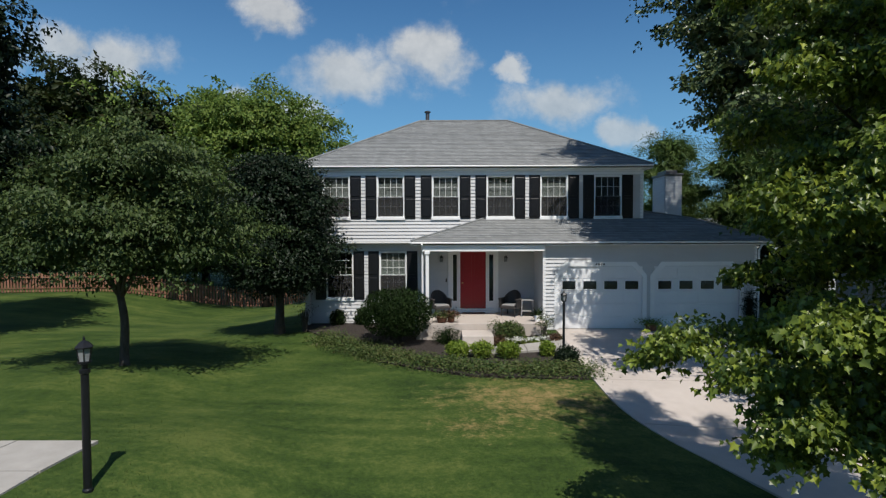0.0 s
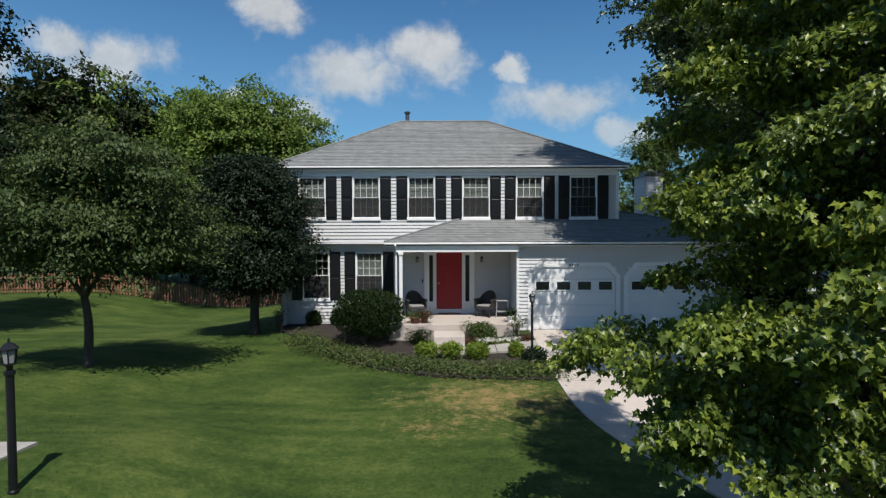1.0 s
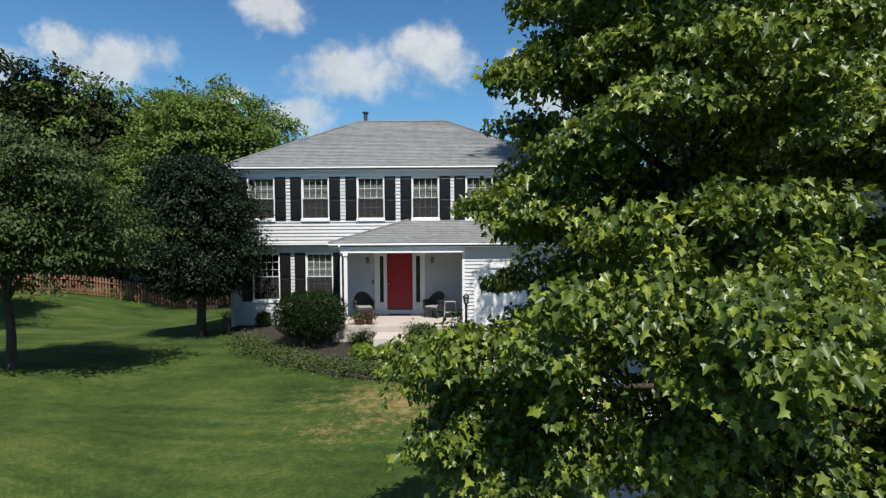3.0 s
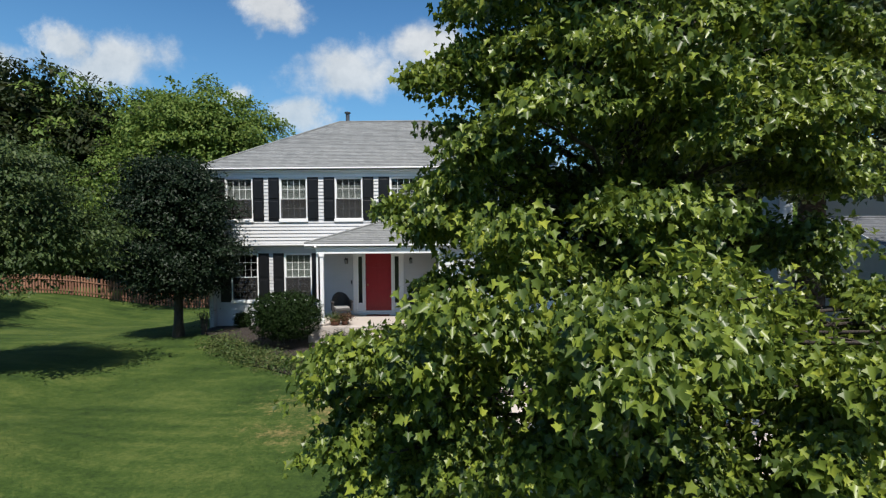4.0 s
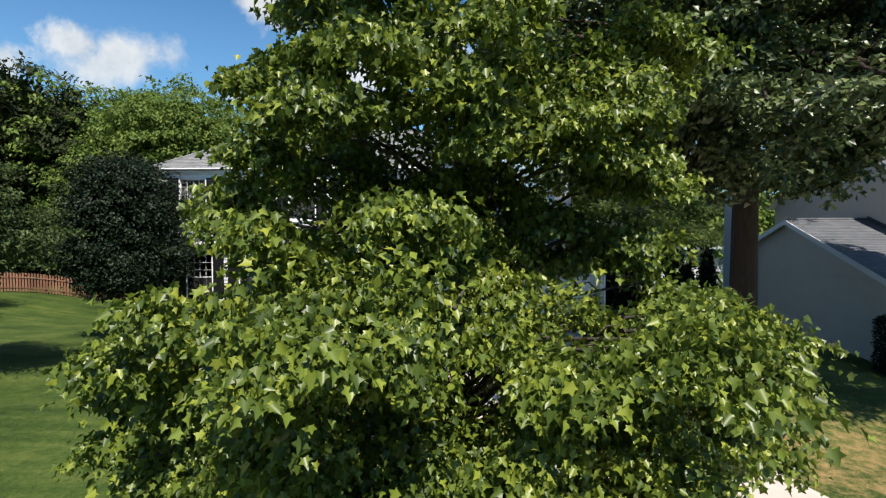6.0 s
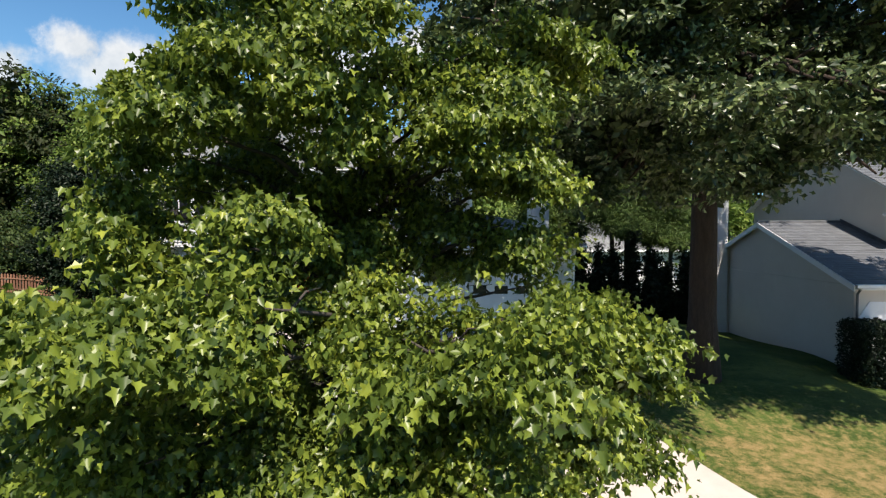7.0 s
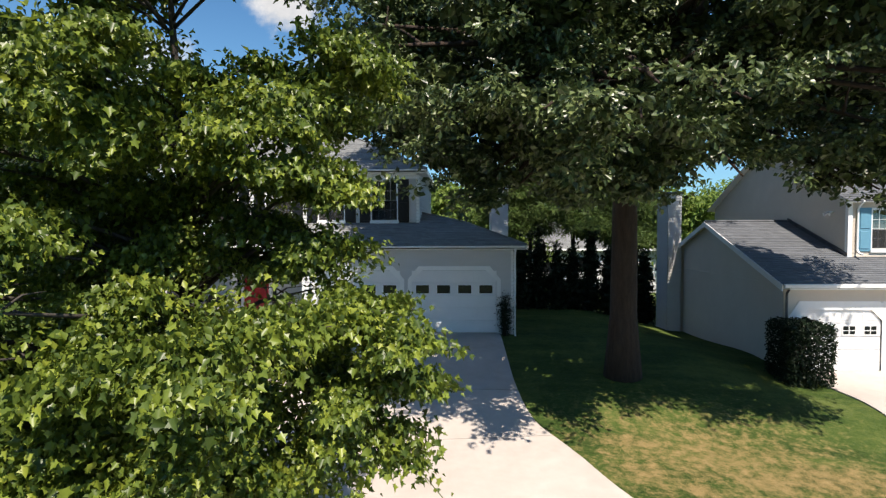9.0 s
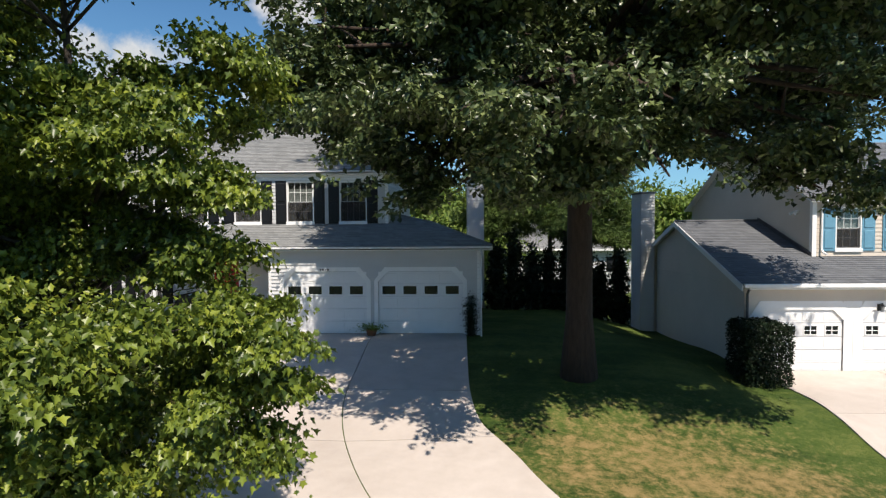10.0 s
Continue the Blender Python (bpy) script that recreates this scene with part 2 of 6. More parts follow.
SIDING = surface("white_siding", (0.515, 0.518, 0.53), (0.58, 0.583, 0.595), rough=0.55, scale=1.2, grain=40, bump=0.05, stains=0.12, stretch=(1, 1, 3))
CREAM = surface("cream_siding", (0.54, 0.48, 0.415), (0.62, 0.555, 0.485), rough=0.6, scale=1.2, grain=40, bump=0.05, stains=0.15)
TRIM = surface("white_trim", (0.76, 0.765, 0.775), (0.84, 0.843, 0.85), rough=0.45, scale=3, grain=60, bump=0.04, stains=0.1)
DOOR_WHITE = surface("garage_door_paint", (0.70, 0.71, 0.73), (0.78, 0.785, 0.80), rough=0.4, scale=2, grain=50, bump=0.04, stains=0.1)
BLACK = surface("black_paint", (0.004, 0.0045, 0.006), (0.009, 0.0095, 0.012), rough=0.42, scale=5, grain=80, bump=0.06, spec=0.4)
RED = surface("red_paint", (0.26, 0.006, 0.013), (0.32, 0.010, 0.019), rough=0.4, scale=4, grain=90, bump=0.03)
BLUE = surface("blue_shutter_paint", (0.10, 0.26, 0.38), (0.14, 0.33, 0.46), rough=0.5, scale=5, grain=80, bump=0.05)
SHINGLE = shingle_material("grey_shingles", (0.105, 0.11, 0.113), (0.25, 0.258, 0.258))
DARK_SHINGLE = shingle_material("dark_grey_shingles", (0.060, 0.065, 0.074), (0.15, 0.16, 0.178))
CONCRETE = surface("concrete", (0.40, 0.35, 0.315), (0.525, 0.47, 0.43), rough=0.9, scale=1.6, grain=120, bump=0.25, stains=0.28, depth=0.004, each=0.12)
WALK = surface("walk_concrete", (0.27, 0.255, 0.235), (0.38, 0.36, 0.335), rough=0.9, scale=2.5, grain=120, bump=0.25, stains=0.3, depth=0.004, each=0.1)
BRICK_RED = surface("doormat_coir", (0.14, 0.05, 0.03), (0.22, 0.09, 0.05), rough=0.95, scale=20, grain=200, bump=0.5)
METAL = surface("dark_flue_metal", (0.10, 0.10, 0.11), (0.17, 0.17, 0.18), rough=0.45, metal=0.8, scale=6, bump=0.1)
BRASS = surface("brass", (0.45, 0.32, 0.12), (0.6, 0.45, 0.2), rough=0.3, metal=1.0, scale=8, bump=0.05)
GLASS = glass_material()
SCREEN = screen_material()
DARK_GLASS = surface("dark_pane", (0.010, 0.012, 0.014), (0.018, 0.02, 0.022), rough=0.06, scale=3, grain=20, bump=0.0)
BLIND = surface("window_blind", (0.33, 0.325, 0.31), (0.43, 0.425, 0.40), rough=0.8, scale=6, bump=0.05)
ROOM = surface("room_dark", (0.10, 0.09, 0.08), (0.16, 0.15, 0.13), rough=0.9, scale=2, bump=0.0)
BARK = surface("bark", (0.022, 0.014, 0.010), (0.068, 0.044, 0.032), rough=0.95, scale=5, grain=30, bump=0.9, stretch=(3, 3, 0.6), depth=0.05)
BARK_DARK = surface("dark_bark", (0.030, 0.025, 0.021), (0.085, 0.07, 0.058), rough=0.95, scale=6, grain=40, bump=0.8, stretch=(3, 3, 0.7), depth=0.03)
FENCE = surface("cedar_fence", (0.15, 0.068, 0.04), (0.28, 0.14, 0.085), rough=0.9, scale=3, grain=60, bump=0.3, stretch=(6, 6, 0.8), each=0.5)
MULCH = surface("mulch", (0.014, 0.011, 0.009), (0.042, 0.031, 0.026), rough=1.0, scale=22, grain=90, bump=0.9, depth=0.04)
WICKER = surface("dark_wicker", (0.012, 0.011, 0.011), (0.05, 0.045, 0.045), rough=0.6, scale=60, grain=150, bump=0.8, stretch=(1, 1, 2))
CUSHION = surface("pale_cushion", (0.20, 0.20, 0.205), (0.28, 0.275, 0.27), rough=0.9, scale=10, grain=160, bump=0.2)
IRON = surface("grey_iron", (0.24, 0.24, 0.25), (0.33, 0.33, 0.34), rough=0.5, metal=0.0, scale=10, bump=0.1)
TERRACOTTA = surface("terracotta", (0.12, 0.05, 0.03), (0.2, 0.085, 0.055), rough=0.85, scale=8, bump=0.2)
LAMP_GLASS = surface("frosted_lamp_glass", (0.20, 0.21, 0.22), (0.29, 0.30, 0.31), rough=0.15, scale=8, bump=0.0)
LAWN = lawn_material()
MAPLE = foliage("maple_leaves", [(0.030, 0.056, 0.013), (0.066, 0.106, 0.020), (0.125, 0.176, 0.028), (0.215, 0.275, 0.04), (0.36, 0.385, 0.052)], gloss=0.38, thin=0.34, spec=0.42, each=0.62)
OAK = foliage("oak_leaves", [(0.014, 0.026, 0.011), (0.038, 0.061, 0.022), (0.095, 0.134, 0.046), (0.225, 0.265, 0.10)], gloss=0.36, thin=0.18, spec=0.45)
HOLLY = foliage("holly_leaves", [(0.0062, 0.0137, 0.0062), (0.0100, 0.0212, 0.0087), (0.0175, 0.0312, 0.0125)], gloss=0.48, thin=0.1, spec=0.2)
CHERRY = foliage("small_tree_leaves", [(0.026, 0.046, 0.016), (0.044, 0.072, 0.023), (0.070, 0.104, 0.032), (0.115, 0.148, 0.047)], gloss=0.5, thin=0.3)
FAR_LEAF = foliage("far_leaves", [(0.060, 0.112, 0.022), (0.105, 0.170, 0.033), (0.155, 0.22, 0.044), (0.215, 0.265, 0.06)], gloss=0.55, thin=0.35)
WOODS = foliage("woods_leaves", [(0.0095, 0.0183, 0.0043), (0.0164, 0.0286, 0.0065), (0.0260, 0.0390, 0.0087), (0.0477, 0.0412, 0.0130)], gloss=0.6, thin=0.25)
PINE = foliage("pine_needles", [(0.0390, 0.0780, 0.0208), (0.0715, 0.1235, 0.0312), (0.1300, 0.1755, 0.0455)], gloss=0.5, thin=0.2)
ARBOR = foliage("arborvitae_sprays", [(0.008, 0.016, 0.008), (0.014, 0.026, 0.011), (0.026, 0.04, 0.016)], gloss=0.5, thin=0.1)
BOX = foliage("boxwood_leaves", [(0.0070, 0.0176, 0.0040), (0.0132, 0.0282, 0.0058), (0.0220, 0.0405, 0.0088)], gloss=0.6, thin=0.2, spec=0.12)
LIME = foliage("lime_shrub_leaves", [(0.0805, 0.1495, 0.0184), (0.1495, 0.2185, 0.0253), (0.2300, 0.2875, 0.0460)], gloss=0.5, thin=0.3)
IVY = foliage("groundcover_leaves", [(0.022, 0.046, 0.012), (0.042, 0.076, 0.019), (0.082, 0.108, 0.030), (0.130, 0.110, 0.056)], gloss=0.5, thin=0.2)
RUSSET = foliage("russet_leaves", [(0.06, 0.035, 0.02), (0.11, 0.06, 0.035)], gloss=0.6, thin=0.2)
PETAL = foliage("white_petals", [(0.7, 0.7, 0.66), (0.8, 0.8, 0.78)], gloss=0.7, thin=0.4)
GRASS = foliage("grass_blades", [(0.030, 0.062, 0.011), (0.044, 0.083, 0.014), (0.064, 0.104, 0.02), (0.095, 0.120, 0.034)], gloss=0.6, thin=0.4)
STRAW = foliage("dry_grass_blades", [(0.12, 0.12, 0.04), (0.20, 0.17, 0.07), (0.30, 0.24, 0.11)], gloss=0.7, thin=0.4)


# ---------------------------------------------------------------- building helpers
def thing(name, at=(0, 0, 0), label="", category="", group="", kind="", turn=0.0):
    ob = new(name)
    ob.location, ob.rotation_euler = at, (0, 0, radians(turn))
    ob.empty_display_size = 0.2
    return tagged(ob, label, category, group, kind)


def part(name, bm, material, parent=None, label="", world=False, smooth=False):
    """Links a bmesh as one mesh object under a thing or a part. world: its corners are given in the world, not from the thing's base."""
    me = bpy.data.meshes.new(name)
    if world and parent is not None:
        root = parent
        off = Vector((0, 0, 0))
        while root is not None:
            off += root.location
            root = root.parent
        bmesh.ops.translate(bm, verts=bm.verts, vec=-off)
    bmesh.ops.recalc_face_normals(bm, faces=bm.faces)
    if smooth:
        for f in bm.faces:
            f.smooth = True
    bm.to_mesh(me)
    bm.free()
    if material:
        me.materials.append(material)
    ob = new(name, me)
    ob.parent = parent
    return tagged(ob, label)


def share(ob, name, parent, at, label=""):
    """Another object on the same mesh."""
    o = new(name, ob.data)
    o.parent, o.location = parent, at
    return tagged(o, label)


def box(bm, x0, x1, y0, y1, z0, z1, bevel=0.0):
    g = bmesh.ops.create_cube(bm, size=1.0, matrix=Matrix.Translation(((x0 + x1) / 2, (y0 + y1) / 2, (z0 + z1) / 2)) @ Matrix.Diagonal((abs(x1 - x0), abs(y1 - y0), abs(z1 - z0), 1)))
    if bevel:
        es = {e for v in g["verts"] for e in v.link_edges}
        bmesh.ops.bevel(bm, geom=list(es), offset=bevel, segments=2, affect="EDGES", profile=0.5)
    return bm


def boxes(*some, bevel=0.0):
    bm = bmesh.new()
    for b in some:
        box(bm, *b, bevel=bevel)
    return bm


def tube(bm, pts, radii, sides=8, cap=True):
    """A tube along points, with a radius at each."""
    rings = []
    pts = [Vector(p) for p in pts]
    for i, p in enumerate(pts):
        d = (pts[min(i + 1, len(pts) - 1)] - pts[max(i - 1, 0)]).normalized()
        a = d.orthogonal().normalized() if i == 0 else (a - d * a.dot(d)).normalized()
        c = d.cross(a)
        rings.append([bm.verts.new(p + (a * math.cos(k) + c * math.sin(k)) * radii[i]) for k in np.linspace(0, 2 * math.pi, sides, endpoint=False)])
    for r, s in zip(rings, rings[1:]):
        for k in range(sides):
            bm.faces.new((r[k], r[(k + 1) % sides], s[(k + 1) % sides], s[k]))
    if cap:
        bm.faces.new(rings[0][::-1])
        bm.faces.new(rings[-1])
    return bm


def lathe(bm, profile, at=(0, 0, 0), sides=20):
    """A turned form: (radius, height) pairs round an upright axis."""
    x, y, z = at
    rings = [[bm.verts.new((x + r * math.cos(k), y + r * math.sin(k), z + h)) for k in np.linspace(0, 2 * math.pi, sides, endpoint=False)] for r, h in profile]
    for r, s in zip(rings, rings[1:]):
        for k in range(sides):
            bm.faces.new((r[k], r[(k + 1) % sides], s[(k + 1) % sides], s[k]))
    bm.faces.new(rings[0][::-1])
    bm.faces.new(rings[-1])
    return bm


def prism(bm, outline, z0, z1):
    """An upright prism over an outline of (x, y); z0 and z1 may be functions of (x, y)."""
    low = [bm.verts.new((x, y, z0(x, y) if callable(z0) else z0)) for x, y in outline]
    top = [bm.verts.new((x, y, z1(x, y) if callable(z1) else z1)) for x, y in outline]
    bm.faces.new(low[::-1])
    bm.faces.new(top)
    for i in range(len(low)):
        j = (i + 1) % len(low)
        bm.faces.new((low[i], low[j], top[j], top[i]))
    return bm


def step(a, b, v):
    t = min(1.0, max(0.0, (v - a) / (b - a)))
    return t * t * (3 - 2 * t)


def ground_z(x, y):
    """The lie of the land: level by the house, falling to the street on the drive's side, a bank on the other side, falling behind."""
    z = -0.34
    z += 0.32 * step(13.2, 17.4, y) * step(1.5, 4.0, x) + 0.24 * step(15.5, 19.5, y) * (1 - step(1.5, 4.0, x)) * step(-9, -4, x)
    z -= 0.42 * step(13.5, 9.8, y) * step(2.0, 8.5, x)
    z -= 0.09 * max(0.0, 9.8 - y) * step(2.0, 8.5, x)
    z -= 0.22 * step(11, 15, x) * step(14.0, 10.5, y)
    z -= 0.16 * step(15.0, 18.5, x) + 0.28 * step(14.5, 18.0, x) * step(11.5, 14.5, y)
    z -= 0.3 * step(16.0, 22.0, y) * step(13.5, 17.0, x)
    z += 0.72 * step(-0.8, -4.6, x) * step(11.8, 6.6, y)
    z += 0.5 * step(-4.2, -8.0, x) * step(18.5, 11.5, y) * step(8.0, 11.5, y)
    z -= 1.0 * step(17.5, 29.0, y) * step(-4.0, -11.0, x)
    z += 1.15 * step(-11.5, -21.0, x) * step(17.5, 29.0, y)
    z -= 0.35 * step(21.0, 30.0, y) * step(8.0, 12.0, x)
    return z


# ---------------------------------------------------------------- leaves
LEAF = {   # half outline of a leaf, from its stem to its tip, in lengths; fold: how far the edges rise
    "maple": ([(0, 0), (0.38, -0.06), (0.30, 0.17), (0.60, 0.50), (0.24, 0.60), (0, 1.05)], 0.22),
    "oak": ([(0, 0), (0.13, 0.34), (0.36, 0.56), (0, 1.0)], 0.16),
    "simple": ([(0, 0), (0.30, 0.45), (0, 1.0)], 0.14),
    "plain": ([(0, 0), (0.22, 0.30), (0.20, 0.62), (0, 1.0)], 0.12),
    "blade": ([(0, 0), (0.05, 0.3), (0, 1.0)], 0.02),
}


def leaf_mesh(name, places, ways, ups, sizes, shape, material, parent=None):
    """One mesh of many leaves. places: stems; ways: where the tips point; ups: upper sides; sizes: lengths."""
    half, fold = LEAF[shape]
    left = [(x, y) for x, y in half]
    right = [(-x, y) for x, y in half[1:-1]]
    tpl = np.array([(x, y, fold * abs(x) * 2 - 0.28 * y * y) for x, y in left + right])
    n, k = len(places), len(left)
    r = list(range(k, k + len(right)))
    f1 = list(range(k))
    f2 = [0] + r + [k - 1]
    f2 = f2[::-1]
    ways = ways / (np.linalg.norm(ways, axis=1, keepdims=True) + 1e-9)
    side = np.cross(ways, ups)
    side /= np.linalg.norm(side, axis=1, keepdims=True) + 1e-9
    up = np.cross(side, ways)
    co = places[:, None, :] + sizes[:, None, None] * (tpl[None, :, 0, None] * side[:, None, :] + tpl[None, :, 1, None] * ways[:, None, :] + tpl[None, :, 2, None] * up[:, None, :])
    v = len(tpl)
    idx = np.array(f1 + f2)
    loops = (np.arange(n)[:, None] * v + idx[None, :]).ravel()
    starts = (np.arange(n)[:, None] * len(idx) + np.array([0, len(f1)])[None, :]).ravel()
    me = bpy.data.meshes.new(name)
    me.vertices.add(n * v)
    me.vertices.foreach_set("co", co.astype(np.float32).ravel())
    me.loops.add(len(loops))
    me.loops.foreach_set("vertex_index", loops.astype(np.int32))
    me.polygons.add(n * 2)
    me.polygons.foreach_set("loop_start", starts.astype(np.int32))
    me.update(calc_edges=True)
    me.validate()
    me.materials.append(material)
    ob = new(name, me)
    ob.parent = parent
    return ob


def crown_leaves(name, rng, lobes, sprays, per, spread, size, shape, material, parent, origin=(0, 0, 0), droop=0.25, shell=0.55, flat=0.45, floor=-9.0, lift=0.5, face=0.65, inner=0, boughs=0, reach=0.4, big=1.5, jit=0.36, deep=0.6, clump=0.0, gap=0.0, star=0.0, core=None):
    """Sprays of leaves through the outer part of rounded lobes (middle, half sizes); leaves lean out and hang a little."""
    vol = np.array([l[3] * l[4] * l[5] for l in lobes]) ** 0.6
    pick = rng.choice(len(lobes), sprays, p=vol / vol.sum())
    if boughs:   # each lobe gets its even share of boughs
        pick[:boughs] = np.minimum(np.searchsorted(np.cumsum(vol) / vol.sum(), (np.arange(boughs) + 0.5) / boughs), len(lobes) - 1)
    L = np.array(lobes)[pick]
    d = rng.normal(size=(sprays, 3))
    d /= np.linalg.norm(d, axis=1, keepdims=True)
    rad = shell + (1 - shell) * rng.random(sprays) ** 0.6
    ripple = 1 + 0.16 * np.sin(d[:, 0] * 7 + L[:, 1] * 3) * np.sin(d[:, 2] * 9 + L[:, 0] * 5) + rng.normal(0, 0.06, sprays)
    mid = L[:, :3] + d * L[:, 3:6] * (rad * ripple)[:, None]
    if boughs:
        # sprays gather on flat, drooping boughs with gaps between them
        hub, out = mid[:boughs], d[:boughs] * [1, 1, 0.3] + [0, 0, 0.08]
        out = out / np.linalg.norm(out, axis=1, keepdims=True)
        across = np.cross(out, [0, 0, 1.0])
        across /= np.linalg.norm(across, axis=1, keepdims=True) + 1e-9
        top = np.cross(across, out)
        k = rng.integers(0, boughs, sprays)
        wide = reach * rng.uniform(0.6, 1.35, boughs)[k]
        s, t = np.clip(rng.normal(0, 0.5, sprays), -1, 1), np.clip(rng.normal(0, 0.5, sprays), -1, 1)
        w = rng.normal(0, 0.16, sprays) - 0.35 * np.maximum(s, 0) ** 2 - 0.3 * t ** 2
        mid = hub[k] + out[k] * (s * wide)[:, None] + across[k] * (t * wide)[:, None] + top[k] * (w * wide)[:, None]
        d = out[k] * 0.6 + across[k] * (t * 0.5)[:, None] + [0, 0, 0.5]
        d /= np.linalg.norm(d, axis=1, keepdims=True)
    ok = mid[:, 2] > floor
    if clump:   # bare gaps between masses of leaves, about clump metres apart
        w = mid * (2 * math.pi / clump)
        mass = np.sin(w[:, 0] + 0.7 * np.sin(w[:, 1] * 0.6)) + np.sin(w[:, 1] * 0.9 + 1.3 * np.sin(w[:, 2] * 0.5)) + np.sin(w[:, 2] * 1.3 + 0.8 * np.sin(w[:, 0] * 0.7))
        ok &= mass + rng.normal(0, 0.25, sprays) > gap
    mid, d = mid[ok], d[ok]
    m = len(mid)
    tilt = d + rng.normal(0, 0.35, (m, 3))
    axis = tilt * [1, 1, 0.25] + [0, 0, -droop]
    axis /= np.linalg.norm(axis, axis=1, keepdims=True)
    count = rng.integers(max(1, per // 2), per + per // 2 + 1, m)
    who = np.repeat(np.arange(m), count)
    n = len(who)
    q = np.clip(rng.normal(0, 1, (n, 3)), -1.7, 1.7) * [1, 1, flat]
    along = rng.uniform(-1, 1, n)
    places = mid[who] + q * spread * 0.5 + axis[who] * (along * spread * 0.8)[:, None]
    ways = axis[who] * 0.7 + rng.normal(0, 0.55, (n, 3)) + [0, 0, -droop]
    ways = ways + q * star
    ups = d[who] * face + rng.normal(0, jit, (n, 3)) + [0, 0, lift]
    sizes = size * rng.uniform(0.55, 1.3, n)
    if inner:
        # shaded leaves deep inside
        lobes = core or lobes
        vol = np.array([l[3] * l[4] * l[5] for l in lobes]) ** 0.7
        pick = rng.choice(len(lobes), inner, p=vol / vol.sum())
        L = np.array(lobes)[pick]
        e = rng.normal(size=(inner, 3))
        e /= np.linalg.norm(e, axis=1, keepdims=True)
        spots = L[:, :3] + e * L[:, 3:6] * (deep * rng.random(inner) ** 0.5)[:, None]
        spots = spots[spots[:, 2] > floor]
        m = len(spots)
        leaf_mesh("inner_" + name, spots - np.array(origin), rng.normal(0, 1, (m, 3)), rng.normal(0, 0.6, (m, 3)) + [0, 0, 0.8], size * big * rng.uniform(0.7, 1.3, m), "simple", material, parent)
    return leaf_mesh(name, places - np.array(origin), ways, ups, sizes, shape, material, parent)


def limbs(bm, rng, base, top, r0, lobes, origin, forks=2, sides=8, lean=0.1, bare=0.35, taper=0.88):
    """A tapered trunk and limbs that reach into the lobes of a crown."""
    base, top, o = Vector(base), Vector(top), Vector(origin)
    n = 9
    pts, rad = [], []
    for i in range(n + 1):
        f = i / n
        p = base.lerp(top, f) + Vector((math.sin(f * 5 + base.x) * lean * f, math.cos(f * 4 + base.y) * lean * f, 0))
        pts.append(p - o)
        rad.append(r0 * (1 - taper * f ** 1.1) * (1 + 0.4 * max(0, 0.08 - f) / 0.08))
    tube(bm, pts, rad, sides=max(10, sides + 4))
    for lx, ly, lz, rx, ry, rz in lobes:
        for _ in range(forks):
            goal = Vector((lx + rng.uniform(-0.6, 0.6) * rx, ly + rng.uniform(-0.6, 0.6) * ry, lz + rng.uniform(-0.5, 0.5) * rz))
            f = min(0.93, max(bare, (goal.z - base.z - (goal - base).xy.length * 0.45) / max(0.1, top.z - base.z)))
            k = f * n
            i = min(n - 1, int(k))
            a = pts[i].lerp(pts[i + 1], k - i)
            b = goal - o
            r = rad[i] * 0.5
            c = a.lerp(b, 0.5) + Vector((rng.normal() * 0.15, rng.normal() * 0.15, 0.12 * (b - a).length))
            way = [a, a.lerp(c, 0.5) + Vector((0, 0, 0.03)), c, c.lerp(b, 0.55), b]
            tube(bm, way, [r, r * 0.8, r * 0.58, r * 0.36, r * 0.12], sides=6)
            for _ in range(2):
                e = c.lerp(b, rng.uniform(0.1, 0.8))
                tip = e + Vector((rng.normal() * rx * 0.4, rng.normal() * ry * 0.4, rng.uniform(-0.1, 0.5) * rz))
                tube(bm, [e, e.lerp(tip, 0.5) + Vector((0, 0, 0.05)), tip], [r * 0.3, r * 0.2, r * 0.06], sides=5)
    return bm


def tree(name, label, base, height, r0, lobes, sprays, per, spread, size, shape, leaf, bark, seed, category="tree", forks=2, droop=0.25, shell=0.55, flat=0.45, group="", bare=0.35, lean=0.1, lift=0.5, floor=-9.0, face=0.65, inner=0, boughs=0, reach=0.4, big=1.5, jit=0.36, taper=0.88, deep=0.6, clump=0.0, gap=0.0, star=0.0, core=None):
    rng = np.random.default_rng(seed)
    t = thing(name, base, label, category, group)
    bm = limbs(bmesh.new(), rng, Vector(base) - Vector((0, 0, 0.15)), Vector(base) + Vector((0, 0, height)), r0, lobes, base, forks=forks, bare=bare, lean=lean, taper=taper)
    part("trunk", bm, bark, t, smooth=True)
    crown_leaves("crown", rng, lobes, sprays, per, spread, size, shape, leaf, t, origin=base, droop=droop, shell=shell, flat=flat, lift=lift, floor=floor, face=face, inner=inner, boughs=boughs, reach=reach, big=big, jit=jit, deep=deep, clump=clump, gap=gap, star=star, core=core)
    return t


# ---------------------------------------------------------------- ground
def build_ground():
    xs = np.unique(np.concatenate([np.linspace(-400, -30, 12), np.linspace(-30, 32, 125), np.linspace(32, 400, 12)]))
    ys = np.unique(np.concatenate([np.linspace(-200, -6, 8), np.linspace(-6, 40, 93), np.linspace(40, 60, 9), np.linspace(60, 900, 14)]))
    bm = bmesh.new()
    grid = [[bm.verts.new((x, y, ground_z(x, y) + 0.02 * math.sin(x * 1.7) * math.sin(y * 1.3 + x * 0.4))) for x in xs] for y in ys]
    for a, b in zip(grid, grid[1:]):
        for i in range(len(xs) - 1):
            bm.faces.new((a[i], a[i + 1], b[i + 1], b[i]))
    g = part("ground", bm, LAWN, smooth=True)
    return tagged(g, "mown green lawn with dry straw-coloured patches", "lawn", kind="structure")


build_ground()


